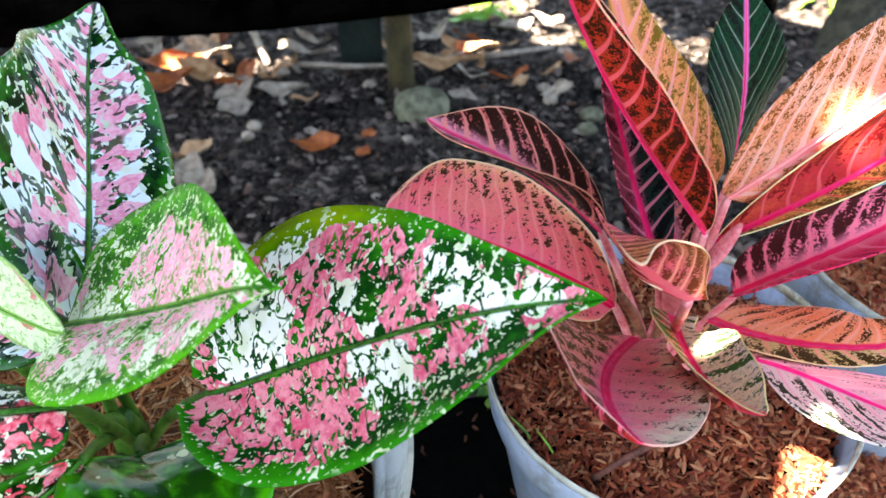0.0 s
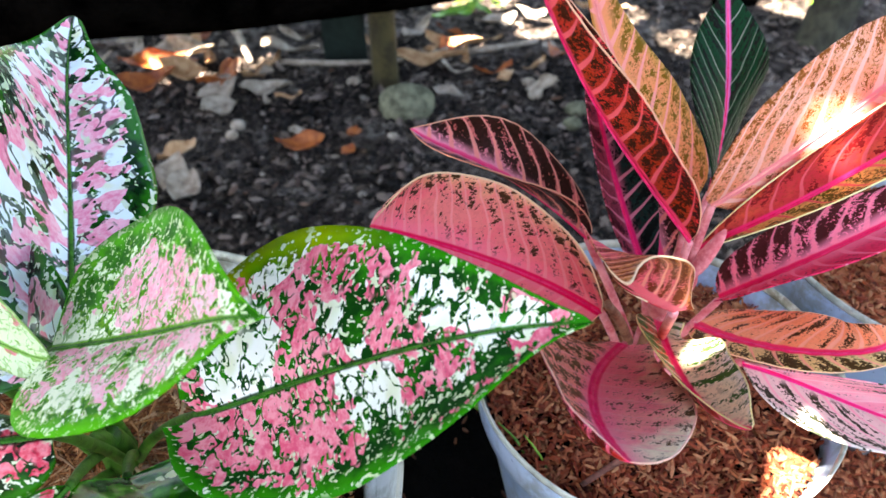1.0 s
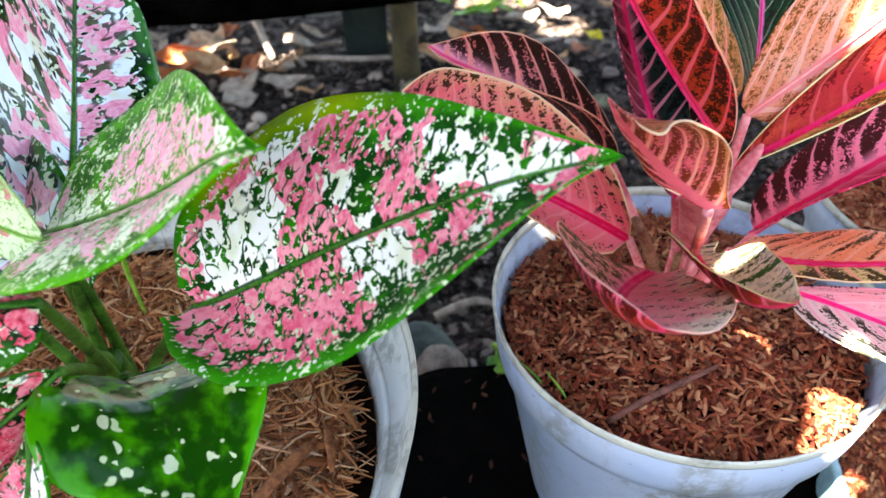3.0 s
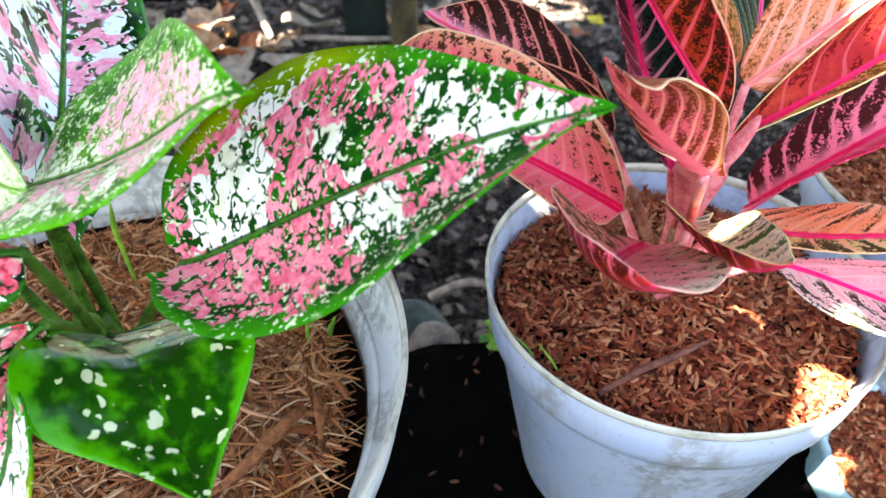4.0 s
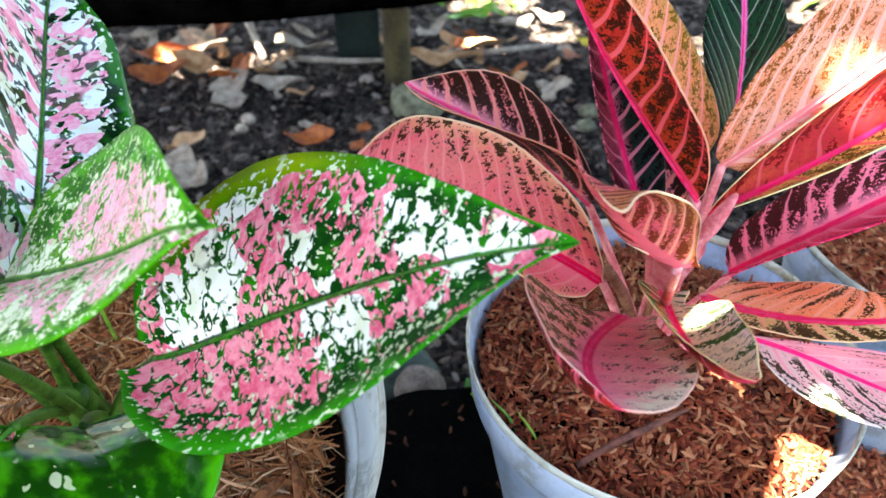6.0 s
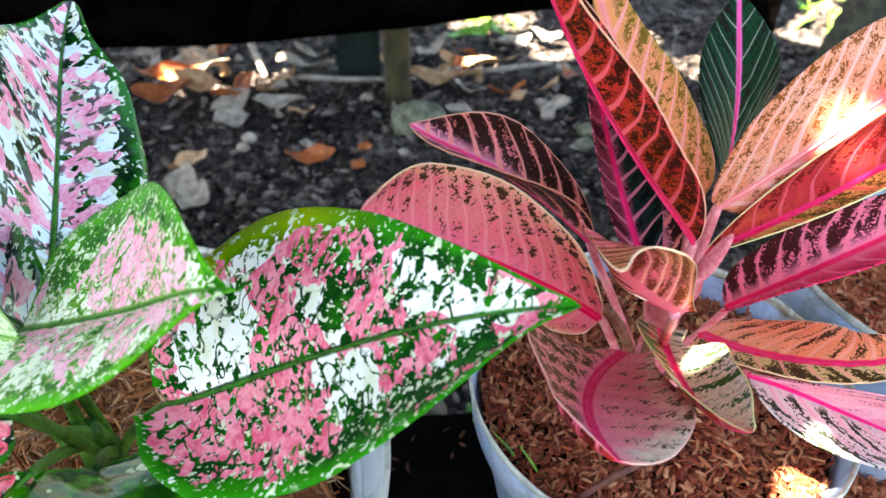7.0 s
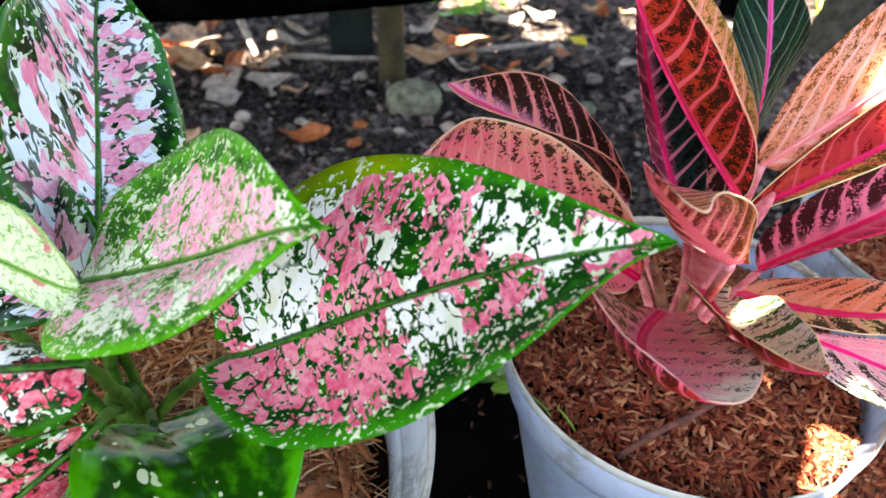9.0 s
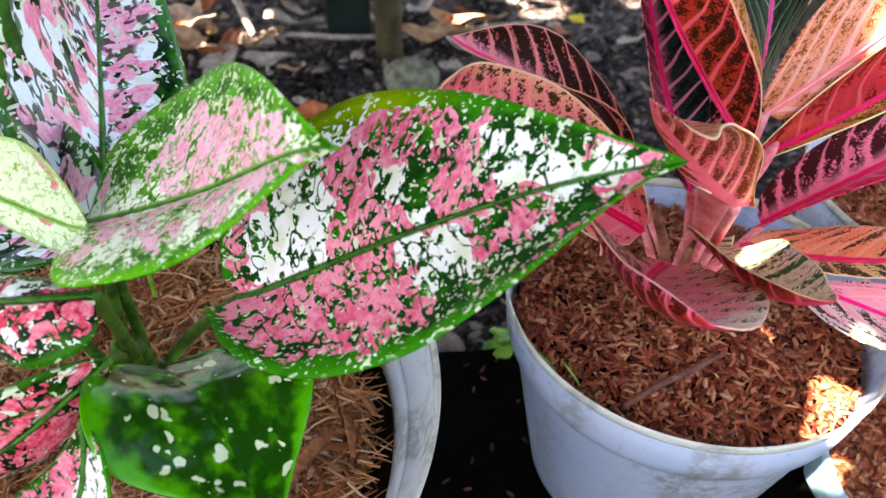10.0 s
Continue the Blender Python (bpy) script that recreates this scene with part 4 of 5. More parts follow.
leaf(RED, M_R14, "plum leaf with crimson rib", (0.108, 0.262, 0.455), (0.090, 0.285, 0.495), (0.078, 0.298, 0.530), (0.070, 0.300, 0.565), (0.9, 0.2, 0.3), 0.0, 0.1, 0.020, 0.020, (0.9, 0.7), (0.2, 0.2), (0.55, 0.8), seed=40, rib_mat=M_RIB_P)
leaf(RED, M_R1, "dark olive leaf behind the red one", (0.118, 0.268, 0.455), (0.104, 0.296, 0.495), (0.098, 0.312, 0.525), (0.094, 0.322, 0.555), (0.95, -0.1, 0.2), 0.0, 0.1, 0.019, 0.019, (0.3, 0.3), (0.1, 0.1), (0.55, 0.8), seed=41, rib_mat=M_RIB_P)


# ---- stems and petioles ----
def petiole(plant, foot, top, lift, r0, r1, mat, lean=(0, 0, 0)):
    foot, top = Vector(foot), Vector(top)
    a = foot.lerp(top, 0.35) + Vector((0, 0, lift)) + Vector(lean)
    b = foot.lerp(top, 0.72) + Vector((0, 0, lift * 0.8))
    tube("petiole", [foot, a, b, top], [r0, r0 * 0.85, (r0 + r1) / 2, r1], mat, plant, seg=10)


CROWN_L = Vector((-0.172, 0.228, 0.352))
for i, ob in enumerate([o for o in PINK.children if o.name.startswith("leaf")]):
    top = ob.data.vertices[10].co
    k = i * 2.4
    petiole(PINK, CROWN_L + Vector((0.008 * math.cos(k), 0.008 * math.sin(k), 0)), top, 0.006, 0.0032, 0.0017, M_PETIOLE_L)
tube("stem", [(-0.172, 0.228, 0.335), (-0.166, 0.220, 0.375), (-0.158, 0.208, 0.405)], [0.010, 0.009, 0.006], M_PETIOLE_L, PINK)
tube("bud", [(-0.160, 0.212, 0.392), (-0.157, 0.200, 0.412), (-0.152, 0.190, 0.430)], [0.004, 0.006, 0.001], M_PETIOLE_L, PINK, "pale pointed sheath")
CROWN_R = Vector((0.122, 0.272, 0.362))
for i, ob in enumerate([o for o in RED.children if o.name.startswith("leaf")]):
    top = ob.data.vertices[10].co
    k = i * 2.4
    petiole(RED, CROWN_R + Vector((0.006 * math.cos(k), 0.006 * math.sin(k), 0)), top, 0.002, 0.0026, 0.0020, M_PETIOLE_R)
tube("stem", [(0.122, 0.272, 0.345), (0.121, 0.268, 0.385), (0.119, 0.262, 0.42)], [0.0055, 0.005, 0.004], M_STEM_R, RED)
tube("dry_petiole", [(0.112, 0.271, 0.395), (0.098, 0.254, 0.43), (0.083, 0.236, 0.462)], [0.003, 0.0028, 0.002], M_STEM_R, RED, "withered brown leaf stalk")
tube("sheath", [(0.119, 0.262, 0.425), (0.114, 0.250, 0.455), (0.106, 0.233, 0.482), (0.101, 0.224, 0.492)], [0.004, 0.008, 0.010, 0.001], M_PETIOLE_R, RED, "broad rosy leaf sheath", flat=0.45)
tube("sheath", [(0.122, 0.262, 0.425), (0.128, 0.258, 0.455), (0.138, 0.262, 0.474), (0.143, 0.265, 0.482)], [0.004, 0.006, 0.004, 0.0008], M_PETIOLE_R, RED, flat=0.5)

# ---- small things in the pots ----
tagged(tube("dead_twig", [(0.076, 0.196, 0.371), (0.097, 0.208, 0.373), (0.118, 0.219, 0.372), (0.138, 0.230, 0.371)], [0.0014, 0.0018, 0.0017, 0.001], M_TWIG), "brown dead twig lying on the husk mulch", "twig")
tagged(tube("bark_strip", [(-0.205, 0.300, 0.354), (-0.175, 0.292, 0.357), (-0.140, 0.288, 0.355), (-0.10, 0.284, 0.354)], [0.004, 0.006, 0.006, 0.003], plain("bark_strip_wood", "8a6454", "b8928a", 80), flat=0.4), "pinkish strip of bark on the coir mulch", "bark")
for pts in ([(-0.178, 0.283, 0.350), (-0.172, 0.272, 0.385), (-0.166, 0.262, 0.415), (-0.156, 0.250, 0.442)], [(-0.070, 0.240, 0.345), (-0.071, 0.239, 0.362), (-0.068, 0.236, 0.385)], [(-0.062, 0.246, 0.345), (-0.060, 0.245, 0.36), (-0.056, 0.244, 0.372)]):
    tagged(tube("grass_sprout", pts, [0.0018] * (len(pts) - 1) + [0.0005], M_GRASS, seg=6, flat=0.4), "thin bright green sprout growing from the mulch", "sprout", "sprouts")
for pts in ([(0.050, 0.222, 0.36), (0.045, 0.226, 0.368), (0.036, 0.234, 0.372)], [(0.061, 0.214, 0.36), (0.056, 0.216, 0.37), (0.049, 0.224, 0.375)]):
    tagged(tube("grass_sprout", pts, [0.0016, 0.0013, 0.0004], M_GRASS, seg=6, flat=0.4), "small green weed at the edge of the pot", "sprout", "sprouts")

for pts, w in (([(-0.066, 0.196, 0.358), (-0.071, 0.184, 0.364), (-0.080, 0.172, 0.363), (-0.092, 0.158, 0.358), (-0.104, 0.150, 0.354)], 0.0032), ([(-0.112, 0.178, 0.357), (-0.113, 0.165, 0.360), (-0.113, 0.150, 0.357), (-0.116, 0.136, 0.352)], 0.0024), ([(-0.062, 0.205, 0.358), (-0.058, 0.192, 0.362), (-0.056, 0.178, 0.358)], 0.0030)):
    tagged(tube("wood_shaving", pts, [w * 0.4] + [w] * (len(pts) - 2) + [w * 0.4], M_SHAVING, seg=8, flat=0.3), "flat curled brown wood shaving on the coir mulch", "shaving", "wood shavings")

# ---- grow bag ----
def grow_bag(c, r, z0, z1, label):
    root = new("grow_bag")
    root.location = (c[0], c[1], z0)
    tagged(root, label, "bag")
    verts, faces, seg = [], [], 90
    prof = [(0.96, 0.0), (1.02, 0.3), (1.0, 0.7), (1.03, 0.95), (1.0, 1.04), (0.955, 1.0), (0.95, 0.7), (0.93, 0.1)]
    for i in range(seg):
        a = 2 * math.pi * i / seg
        for j, (q, h) in enumerate(prof):
            w = q + 0.05 * noise.noise(Vector((3 * math.cos(a), 3 * math.sin(a), h * 2))) + 0.03 * noise.noise(Vector((9 * math.cos(a), 9 * math.sin(a), h * 4)))
            top = 0.006 * noise.noise(Vector((4 * math.cos(a), 4 * math.sin(a), 7))) * h
            verts.append((r * w * math.cos(a), r * w * math.sin(a), (z1 - z0) * h + top))
    k = len(prof)
    for i in range(seg):
        for j in range(k - 1):
            a, b2 = i * k + j, ((i + 1) % seg) * k + j
            faces.append((a, b2, b2 + 1, a + 1))
    mesh_object("film", verts, faces, M_BLUE, root)


grow_bag((0.315, 0.225), 0.0745, 0.221, 0.254, "low pale blue plastic grow bag with rolled rim")
mulch("leaf_mould", (0.315, 0.225), 0.072, 0.250, 2600, husk, M_HUSK, "brown husk mulch inside the blue grow bag", 8)
for pts in ([(0.325, 0.262, 0.245), (0.322, 0.258, 0.262), (0.316, 0.250, 0.280)], [(0.327, 0.262, 0.245), (0.331, 0.255, 0.262), (0.335, 0.244, 0.274)]):
    tagged(tube("grass_sprout", pts, [0.002, 0.002, 0.0005], M_GRASS, seg=6, flat=0.4), "green sprout growing in the grow bag", "sprout", "sprouts")

# ---- background ----
def drop(x, y, dz=0.0):
    return (x, y, ground_height(x, y) + dz)


def stone(name, c, r, mat, label, seed, squash=0.75):
    bm = bmesh.new()
    bmesh.ops.create_icosphere(bm, subdivisions=4, radius=1.0)
    for v in bm.verts:
        d = 1 + 0.10 * noise.noise(v.co * 1.3 + Vector((seed, 0, 0))) + 0.03 * noise.noise(v.co * 5)
        v.co = Vector((v.co.x * r[0] * d, v.co.y * r[1] * d, v.co.z * r[2] * d))
    me = bpy.data.meshes.new(name)
    bm.to_mesh(me)
    bm.free()
    me.materials.append(mat)
    me.polygons.foreach_set("use_smooth", [True] * len(me.polygons))
    ob = new(name, me)
    ob.location = c
    return tagged(ob, label, "stone")


stone("mossy_stone", (-0.041, 1.185, 0.020), (0.053, 0.045, 0.036), M_STONE, "rounded greenish stone lying beside the post", 1)
tagged(tube("wooden_post", [(-0.083, 1.30, -0.03), (-0.085, 1.305, 0.10), (-0.088, 1.31, 0.30)], [0.027, 0.026, 0.025], M_POST), "short round wooden post under a dark beam", "post")


def beam(name, p, q, depth, z0, z1, mat, label):
    p, q = Vector((*p, 0)), Vector((*q, 0))
    t = (q - p).normalized()
    o = Vector((-t.y, t.x, 0)) * depth
    bm = bmesh.new()
    vs = [bm.verts.new((*(a + b).xy, z)) for z in (z0, z1) for a, b in ((p, Vector()), (q, Vector()), (q, o), (p, o))]
    for f in ((0, 3, 2, 1), (4, 5, 6, 7), (0, 1, 5, 4), (1, 2, 6, 5), (2, 3, 7, 6), (3, 0, 4, 7)):
        bm.faces.new([vs[i] for i in f])
    bmesh.ops.bevel(bm, geom=bm.edges[:], offset=0.006, segments=2, affect="EDGES")
    me = bpy.data.meshes.new(name)
    bm.to_mesh(me)
    bm.free()
    me.materials.append(mat)
    return tagged(new(name, me), label, "beam")


tagged(tube("dark_log", [(-1.30, 0.922, 0.285), (-0.628, 1.086, 0.275), (-0.515, 1.113, 0.271), (-0.329, 1.158, 0.260), (-0.128, 1.207, 0.260), (-0.044, 1.227, 0.261), (0.12, 1.267, 0.268), (0.252, 1.299, 0.270), (0.36, 1.325, 0.272)], [0.080, 0.076, 0.075, 0.074, 0.072, 0.072, 0.070, 0.068, 0.066], M_BEAM, seg=20), "long black log carried low on posts", "log")


# ---- things between and behind the pots ----
stone("grey_stone", (-0.008, 0.376, 0.200), (0.021, 0.018, 0.021), M_STONE2, "pale broken stone lodged at the soil ledge", 4)
stone("dark_stone", (-0.030, 0.425, 0.150), (0.038, 0.036, 0.040), M_STONE3, "dark rounded stone below the soil ledge", 6)
stone("pebble", (-0.348, 1.136, 0.008), (0.014, 0.011, 0.011), M_DRY_PALE, "small white pebble on the soil", 8)
stone("pebble", (0.32, 1.30, 0.006), (0.018, 0.014, 0.011), M_STONE2, "small grey pebble on the soil", 9)


def blade(name, c, l, w, turn, pitch, roll, mat, label, curl=0.3, fold=0.25, seed=0, category="leaf", group="fallen leaves"):
    """A small curled leaf, dead or alive."""
    rnd = random.Random(seed)
    ns, nv = 14, 4
    a = [rnd.uniform(-1, 1) for _ in range(4)]
    verts, faces = [], []
    for i in range(ns):
        u = i / (ns - 1)
        half = w * (math.sin(math.pi * min(u * 0.96 + 0.02, 1)) ** 0.8)
        for j in range(-nv, nv + 1):
            v = j / nv
            verts.append(((u - 0.5) * l, v * half, l * curl * ((u - 0.5) ** 2) * 2 + abs(v) * half * fold + 0.06 * l * math.sin(5 * u + 3 * a[0]) * v + 0.05 * l * math.sin(9 * u + a[1] * 3) * abs(v)))
    k = 2 * nv + 1
    for i in range(ns - 1):
        for j in range(k - 1):
            q = i * k + j
            faces.append((q, q + 1, q + k + 1, q + k))
    n = len(verts)
    verts += [(x, y, z - 0.0012) for x, y, z in verts]
    faces += [tuple(n + q for q in f[::-1]) for f in faces]
    for i in range(ns - 1):
        for j in (0, k - 1):
            q = i * k + j
            faces.append((q, q + k, n + q + k, n + q))
    ob = mesh_object(name, verts, faces, mat)
    ob.matrix_world = pose(*c, roll, pitch, turn)
    return tagged(ob, label, category, group)


blade("dry_leaf", drop(-0.225, 1.07, 0.010), 0.085, 0.020, 10, 0, 10, M_DRY_RED, "curled rust brown dry leaf on the soil", 0.5, 0.5, 1)
blade("dry_leaf", drop(-0.132, 1.10, 0.008), 0.040, 0.014, 80, 10, 0, M_DRY_RED, "small rust brown dry leaf on the soil", 0.4, 0.5, 2)
blade("dry_leaf", drop(-0.403, 1.241, 0.020), 0.085, 0.026, 35, -12, 15, M_DRY_PALE, "pale dry leaf on the litter", 0.3, 0.3, 3)
blade("dry_leaf", drop(-0.55, 1.34, 0.030), 0.13, 0.022, 15, 5, 20, M_DRY_RED, "orange brown dry leaf in the sun", 0.4, 0.4, 4)
blade("dry_leaf", drop(-0.47, 1.36, 0.045), 0.12, 0.020, -25, -8, 10, M_DRY_PALE, "pale dry leaf lying in the sun", 0.4, 0.3, 5)
blade("dry_leaf", drop(-0.50, 1.30, 0.025), 0.10, 0.02, -10, 3, -15, M_DRY, "tan dry leaf in the sun", 0.3, 0.4, 6)
blade("dry_leaf", drop(-0.42, 0.97, 0.018), 0.075, 0.024, 85, -15, 5, M_DRY_PALE, "pale folded dry leaf on the soil", 0.3, 0.3, 7)
blade("dry_leaf", drop(-0.43, 1.04, 0.014), 0.085, 0.022, 60, 5, -10, M_DRY, "brown dry leaf on the soil", 0.3, 0.4, 8)
blade("dry_leaf", drop(0.309, 1.45, 0.016), 0.055, 0.022, 70, 10, 10, plain("yellow_leaf", "b89a10", "e6d23c", 60), "bright yellow fallen leaf on the soil", 0.3, 0.3, 9)
# larger pieces of the litter under the beam
blade("dry_leaf", drop(-0.531, 1.253, 0.03), 0.11, 0.024, 20, -6, 18, M_DRY_RED, "orange brown curled dry leaf in the sun", 0.5, 0.6, 501)
blade("dry_leaf", drop(-0.466, 1.276, 0.04), 0.1, 0.022, -15, 8, 25, M_DRY, "tan curled dry leaf in the sun", 0.6, 0.5, 502)
blade("dry_leaf", drop(-0.397, 1.265, 0.03), 0.09, 0.02, 30, -10, -20, M_DRY_RED, "rust brown dry leaf in the sun", 0.5, 0.5, 503)
blade("dry_leaf", drop(-0.390, 1.183, 0.016), 0.075, 0.026, 45, 10, 10, M_DRY_PALE, "pale grey dry leaf on the soil", 0.2, 0.4, 504)
blade("dry_leaf", drop(-0.535, 1.388, 0.03), 0.15, 0.03, 10, 0, 12, M_DRY_PALE, "broad grey weathered leaf under the beam", 0.2, 0.3, 505)
blade("dry_leaf", drop(-0.282, 1.388, 0.03), 0.12, 0.028, -5, 4, -10, M_DRY_PALE, "broad grey weathered leaf beside the sheet", 0.2, 0.3, 506)
blade("dry_leaf", drop(-0.312, 1.253, 0.015), 0.1, 0.016, 12, 3, 8, M_DRY_PALE, "long pale dry leaf on the soil", 0.2, 0.5, 507)
blade("dry_leaf", drop(0.007, 1.362, 0.02), 0.15, 0.014, 8, 2, 10, M_DRY, "long tan strip of dry leaf behind the post", 0.2, 0.6, 508)
blade("dry_leaf", drop(0.079, 1.414, 0.03), 0.16, 0.016, -8, -4, 12, M_DRY, "broad tan strip of dry leaf behind the post", 0.3, 0.5, 509)
blade("dry_leaf", drop(-0.017, 1.470, 0.03), 0.1, 0.018, 50, -8, 0, M_DRY_PALE, "pale dry leaf behind the post", 0.4, 0.4, 510)
blade("dry_leaf", drop(0.152, 1.519, 0.03), 0.1, 0.022, 20, 5, 0, M_DRY_PALE, "white dry leaf in the far sun", 0.3, 0.3, 511)
blade("dry_leaf", drop(0.232, 1.556, 0.03), 0.08, 0.02, -30, 5, 0, M_DRY_PALE, "white dry leaf in the far sun", 0.3, 0.3, 512)
blade("dry_leaf", drop(-0.140, 1.041, 0.01), 0.035, 0.012, 60, 5, 10, M_DRY_RED, "small rust brown leaf on the soil", 0.4, 0.5, 513)
blade("dry_leaf", drop(-0.393, 0.933, 0.016), 0.07, 0.026, 80, -10, 12, M_DRY_PALE, "pale folded leaf on the soil", 0.3, 0.5, 514)
blade("dry_leaf", drop(-0.452, 0.888, 0.014), 0.06, 0.022, 20, -6, -12, M_DRY, "brown dry leaf on the soil", 0.3, 0.5, 515)
blade("weed_leaf", drop(0.059, 1.556, 0.03), 0.11, 0.024, 15, -5, 5, M_GRASS, "broad bright green leaf on the far ground", 0.3, 0.3, 520, "weed", "weed leaves")
stone("pebble", (0.278, 1.171, 0.011), (0.022, 0.0176, 0.0154), M_STONE, "small greenish pebble on the soil", 30)
stone("pebble", (0.263, 1.124, 0.009), (0.017, 0.0136, 0.0119), M_STONE, "small greenish pebble on the soil", 31)
stone("pebble", (0.209, 1.236, 0.007), (0.015, 0.0120, 0.0105), M_DRY_PALE, "small pale pebble on the soil", 32)
stone("pebble", (0.202, 1.286, 0.006), (0.013, 0.0104, 0.0091), M_DRY_PALE, "small pale pebble on the soil", 33)
stone("pebble", (-0.147, 1.296, 0.007), (0.014, 0.0112, 0.0098), M_DRY_PALE, "small pale pebble on the soil", 34)
stone("pebble", (-0.065, 1.092, 0.006), (0.012, 0.0096, 0.0084), M_DRY_PALE, "small pale pebble on the soil", 35)
stone("pebble", (-0.353, 1.106, 0.006), (0.012, 0.0096, 0.0084), M_DRY_PALE, "small pale pebble on the soil", 36)
rl = random.Random(21)
for i in range(60):
    x, y = rl.uniform(-0.75, 0.5), rl.uniform(1.02, 1.62)
    if y < 1.22 and rl.random() < 0.75:
        continue
    if abs(x + 0.085) < 0.06 and 1.2 < y < 1.36:
        continue
    blade("dry_leaf", drop(x, y, 0.012 + rl.uniform(0, 0.015)), rl.uniform(0.03, 0.085), rl.uniform(0.006, 0.018), rl.uniform(0, 360), rl.gauss(0, 12), rl.gauss(0, 12), rl.choice([M_DRY, M_DRY_PALE, M_DRY_RED, M_DRY, M_DRY_PALE]), "withered brown leaf among the litter", rl.uniform(0.1, 0.6), rl.uniform(0.1, 0.6), 100 + i)
for pts, r0 in (([(-0.45, 1.56, 0.09), (-0.415, 1.47, 0.06), (-0.365, 1.375, 0.012)], 0.010), ([(-0.30, 1.36, 0.02), (-0.18, 1.33, 0.03), (-0.05, 1.36, 0.02)], 0.006), ([(-0.02, 1.38, 0.015), (0.10, 1.40, 0.02), (0.24, 1.45, 0.015)], 0.007), ([(-0.02, 0.62, 0.012), (0.03, 0.64, 0.02), (0.08, 0.63, 0.012)], 0.006)):
    tagged(tube("dead_stick", pts, [r0, r0 * 0.9, r0 * 0.6], M_DRY_PALE), "bleached dead stick on the ground", "stick", "sticks")
rw = random.Random(31)
for i in range(14):
    x, y = 0.045 + rw.gauss(0, 0.016), 0.372 + rw.gauss(0, 0.012)
    blade("weed_leaf", (x, y, ground_height(x, y) + 0.012), 0.024, 0.008, rw.uniform(0, 360), rw.gauss(-20, 15), rw.gauss(0, 15), M_GRASS, "small green weed leaf at the ledge", 0.2, 0.2, 300 + i, "weed", "weed leaves")
for i in range(26):
    x, y = rw.choice([(0.07, 1.66), (0.92, 1.72), (1.0, 1.8)])
    x, y = x + rw.gauss(0, 0.05), y + rw.gauss(0, 0.05)
    blade("weed_leaf", drop(x, y, 0.02), rw.uniform(0.03, 0.06), 0.011, rw.uniform(0, 360), rw.gauss(-20, 15), rw.gauss(0, 15), M_GRASS, "bright green weed leaf on the far ground", 0.2, 0.2, 400 + i, "weed", "weed leaves")


def on_ground(x0, x1, y0, y1, dz):
    def where(rnd):
        x, y = rnd.uniform(x0, x1), rnd.uniform(y0, y1)
        return x, y, ground_height(x, y) + rnd.uniform(0, dz)
    return where


def chip(rnd):
    l = 0.004 + 0.012 * rnd.random() ** 2.5
    return husk_shape(l, l * rnd.uniform(0.25, 0.6), l * rnd.uniform(0.15, 0.4))


def crumb(rnd):
    l = 0.003 + 0.007 * rnd.random() ** 2
    return husk_shape(l, l * rnd.uniform(0.6, 0.9), l * rnd.uniform(0.5, 0.9))


litter = scatter("leaf_litter", 9000, on_ground(-0.95, 1.1, 0.43, 1.9, 0.006), chip, M_CHIP, 51, 0.35)
tagged(litter, "grey brown chips and crumbs strewn over the soil", "litter", kind="stuff")
crumbs = scatter("soil_crumbs", 9000, on_ground(-0.7, 0.6, 0.40, 1.4, 0.003), crumb, M_CRUMB, 52, 0.6)
tagged(crumbs, "dark soil crumbs on the ground", "soil", kind="stuff")
spilt = scatter("spilt_husks", 45, on_ground(-0.03, 0.06, 0.10, 0.36, 0.002), husk, M_SPILT, 53, 0.2)
tagged(spilt, "loose rice husks spilt on the dark soil", "husk", kind="stuff")

tagged(tube("tree_trunk", [(0.86, 1.46, -0.05), (0.90, 1.50, 0.12), (0.99, 1.58, 0.34)], [0.055, 0.048, 0.042], M_BARK), "leaning dark grey tree trunk", "trunk")
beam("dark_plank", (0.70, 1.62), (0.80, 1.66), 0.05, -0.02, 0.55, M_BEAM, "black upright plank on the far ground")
tagged(beam("plastic_sheet", (-0.212, 1.376), (-0.125, 1.385), 0.004, -0.01, 0.24, plain("green_film", "0c1511", "1c2c24", 12, 0.7), "dull green plastic sheet hanging beside the post"), category="sheet")

# ---- unseen tree, added to shade the place ----
# spots to be sunlit; the unseen crown gets a gap for each
LIT = [(0.1734, 0.2656, 0.5316, 0.004), (0.1835, 0.2663, 0.5346, 0.003), (0.185, 0.2115, 0.369, 0.002), (0.188, 0.2016, 0.369, 0.002), (0.2024, 0.207, 0.369, 0.001), (0.173, 0.182, 0.369, 0.0025), (0.182, 0.1785, 0.369, 0.003), (0.117, 0.197, 0.479, 0.0), (-0.52, 1.33, 0.02, 0.022), (-0.46, 1.34, 0.03, 0.018), (-0.40, 1.37, 0.03, 0.025), (-0.34, 1.39, 0.02, 0.012), (0.56, 1.46, 0, 0.04), (0.42, 1.42, 0, 0.03), (0.48, 1.60, 0, 0.03), (0.68, 1.55, 0, 0.04), (0.25, 1.55, 0, 0.05), (0.10, 1.42, 0, 0.03), (0.95, 1.75, 0, 0.15), (0.12, 1.75, 0, 0.10)]


SUN_U = SUN_TO.cross(Vector((0, 0, 1))).normalized()
SUN_V = SUN_TO.cross(SUN_U)


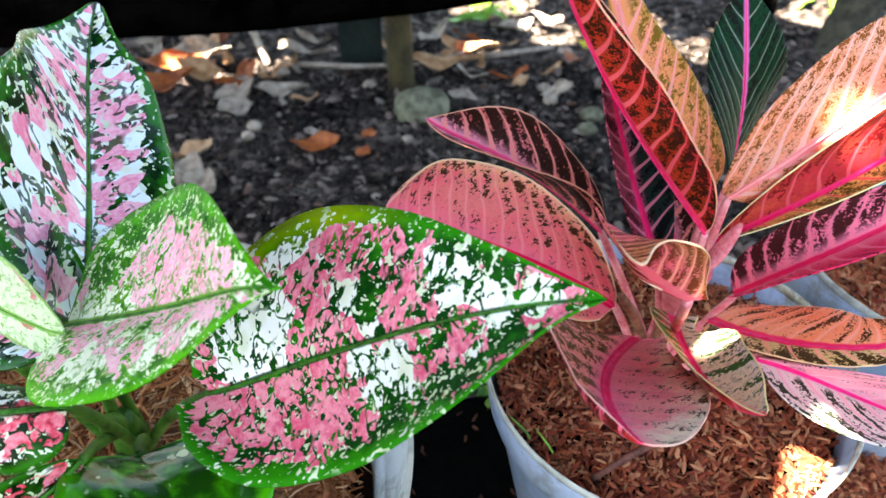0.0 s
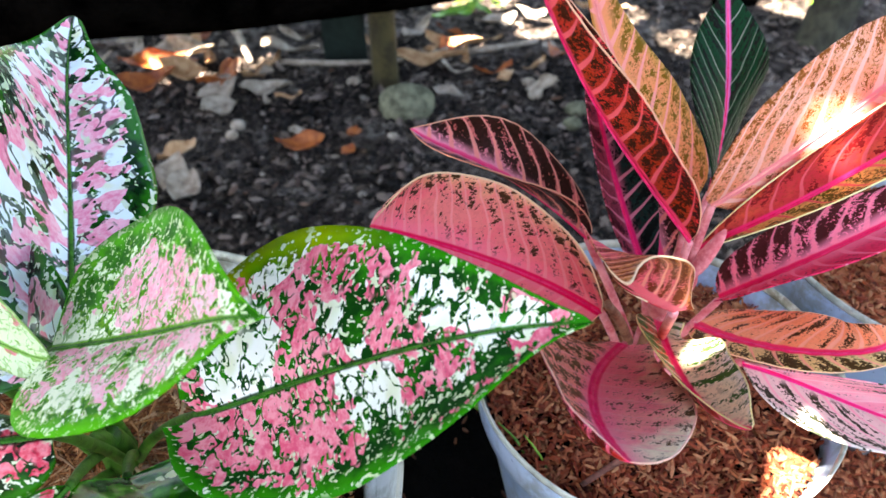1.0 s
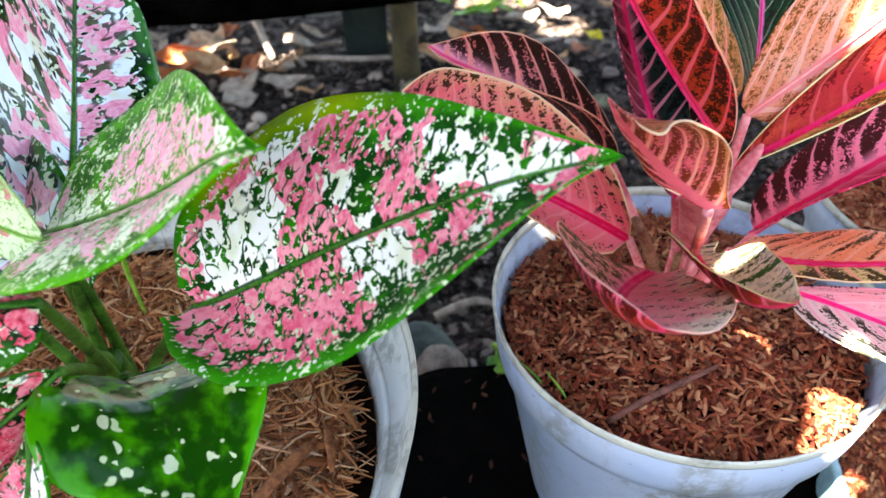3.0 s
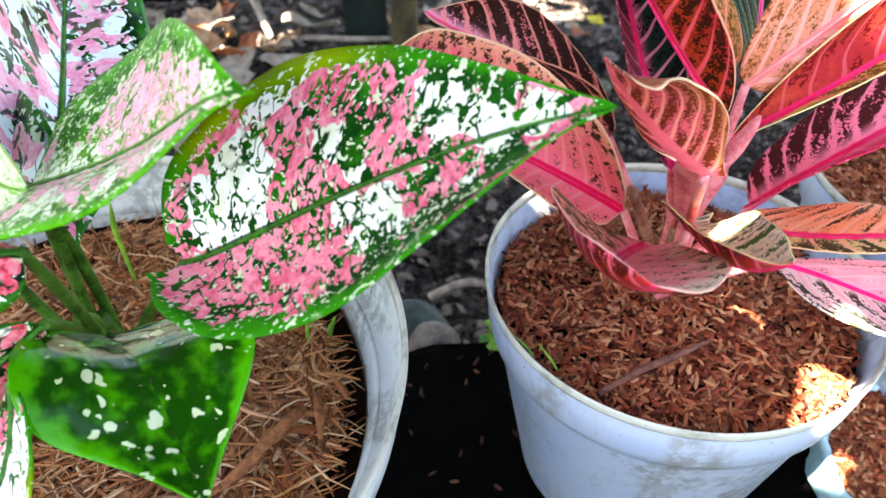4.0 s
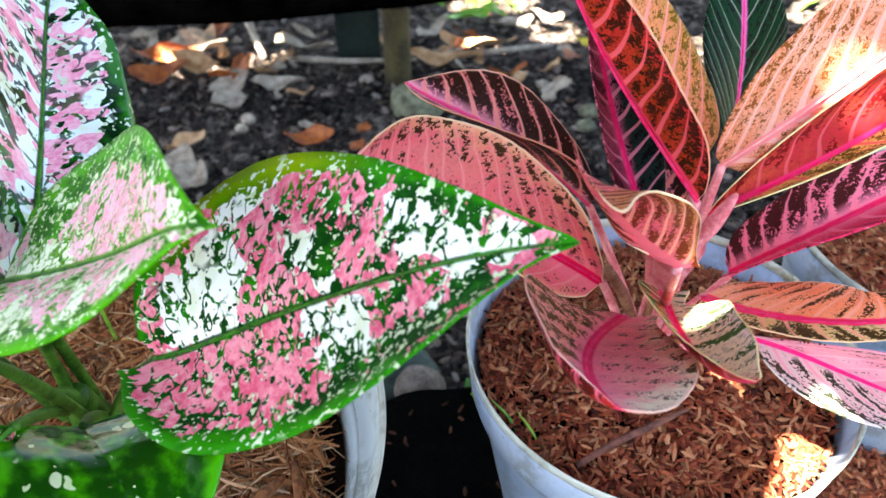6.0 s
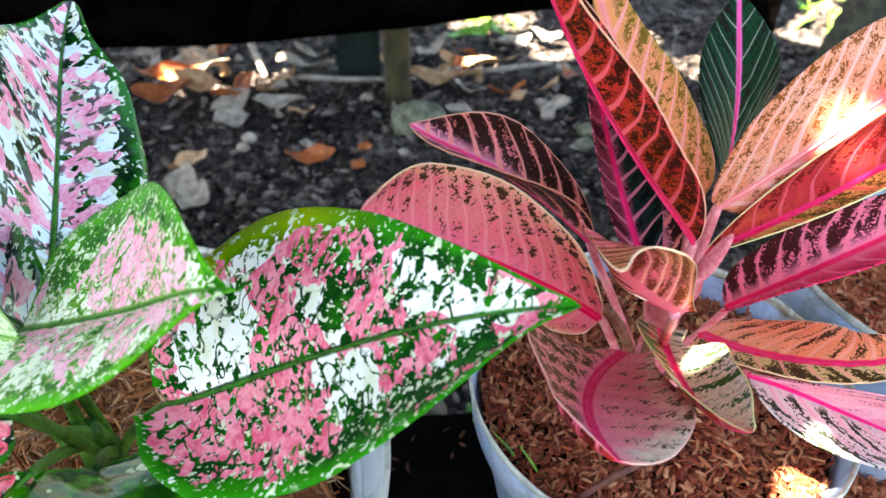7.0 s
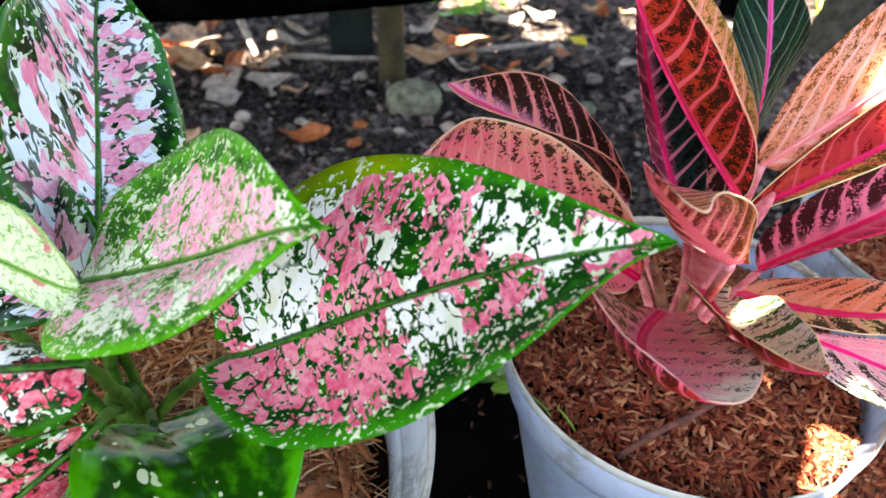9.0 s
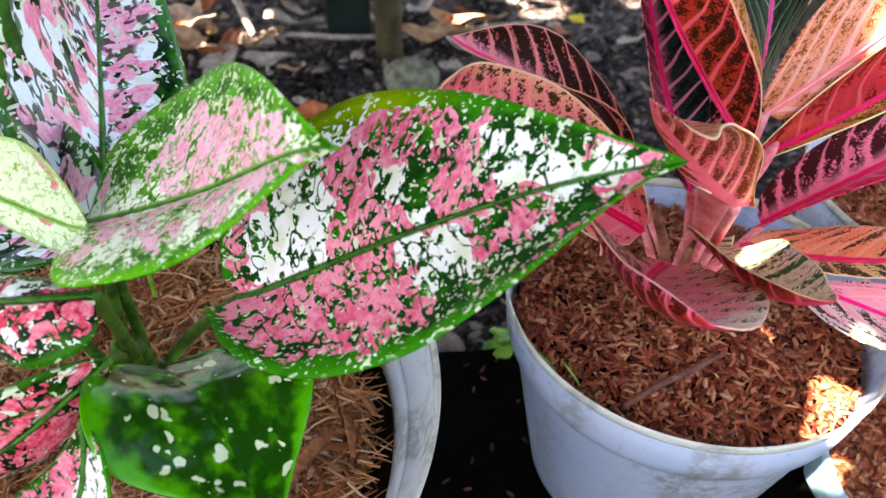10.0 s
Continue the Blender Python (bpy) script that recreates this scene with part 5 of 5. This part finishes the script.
def over_gap(quads):
    """Which leaves hang in gaps cut for the LIT spots, along the sun's rays."""
    flat = quads @ np.array([SUN_U, SUN_V]).T
    hit = np.zeros(len(quads), bool)
    for x, y, z, r in LIT:
        g = np.array((x, y, z)) @ np.array([SUN_U, SUN_V]).T
        inside_a, inside_b, near = np.ones(len(quads), bool), np.ones(len(quads), bool), np.full(len(quads), 9.0)
        for k in range(4):
            a, b = flat[:, k], flat[:, (k + 1) % 4]
            d, e = b - a, g - a
            cr = d[:, 0] * e[:, 1] - d[:, 1] * e[:, 0]
            inside_a &= cr >= 0
            inside_b &= cr <= 0
            u = np.clip((d * e).sum(1) / np.maximum((d * d).sum(1), 1e-9), 0, 1)
            near = np.minimum(near, np.linalg.norm(e - u[:, None] * d, axis=1))
        hit |= inside_a | inside_b | (near < r)
    return hit


rc = random.Random(11)
quads = []
for _ in range(50000):
    h = rc.uniform(1.0, 1.4)
    fx, fy = rc.uniform(-1.2, 1.3), rc.uniform(-0.05, 3.2)
    # crown left out here to let more sky light onto the plants
    if (fx > 0.50 and fy < 1.0) or (fx < -0.60 and fy < 0.8):
        continue
    c = Vector((fx, fy, 0.3)) + SUN_TO * (h / SUN_TO.z)
    m = Euler((rc.gauss(0, 0.5), rc.gauss(0, 0.5), rc.uniform(0, 6.28))).to_matrix()
    l, w = rc.uniform(0.030, 0.048), rc.uniform(0.017, 0.025)
    quads.append([c + m @ Vector(q) for q in ((-l, 0, 0), (0, -w, 0.008), (l, 0, 0), (0, w, 0.008))])
quads = np.array(quads)
quads = quads[~over_gap(quads)]
cv = quads.reshape(-1, 3)
cf = [f for o in range(0, len(cv), 4) for f in ((o, o + 1, o + 2), (o, o + 2, o + 3))]
tree = plant_root("added_shade_tree", (0, 0, 0), "unseen leafy tree added to shade the pots", "tree")
crown = mesh_object("crown", cv, cf, M_CANOPY, tree, smooth=False)
crown["kind"] = "stuff"
tube("trunk", [(-3.0, -2.6, 0.2), (-2.9, -2.5, 0.8), (-2.2, -1.8, 1.25), (-1.2, -0.9, 1.45), (-0.5, 0.2, 1.5)], [0.13, 0.11, 0.08, 0.045, 0.02], M_BARK, tree)
tube("limb", [(-1.2, -0.9, 1.45), (-0.9, 0.1, 1.5), (-0.75, 1.2, 1.52), (-0.6, 2.2, 1.55)], [0.04, 0.03, 0.022, 0.01], M_BARK, tree)


# ---- single pieces lying on top of the mulch ----
def pieces(name, bed, mat, shape, count, where, seed):
    """Loose pieces that can be picked up one by one; a few forms, each used many times."""
    rnd = random.Random(seed)
    forms = []
    for _ in range(12):
        v, f = shape(rnd)
        me = bpy.data.meshes.new(name)
        me.from_pydata(v, [], f)
        me.materials.append(mat)
        forms.append(me)
    for _ in range(count):
        x, y, z = where(rnd)
        ob = new(name, rnd.choice(forms))
        ob.parent = bed
        ob.matrix_world = pose(x, y, z, rnd.gauss(0, 16), rnd.gauss(0, 16), rnd.uniform(0, 360))


pieces("husk", HUSKS, M_HUSK_ONE, shred, 290, in_disc((0.1272, 0.232), 0.056, 0.3685, 0.0012, 0.002, 0.03), 61)
pieces("coir_strand", COIR, M_SHAVE_ONE, strand, 270, in_disc((-0.118, 0.175), 0.052, 0.3535, 0.0015, 0.002, 0.13), 62)
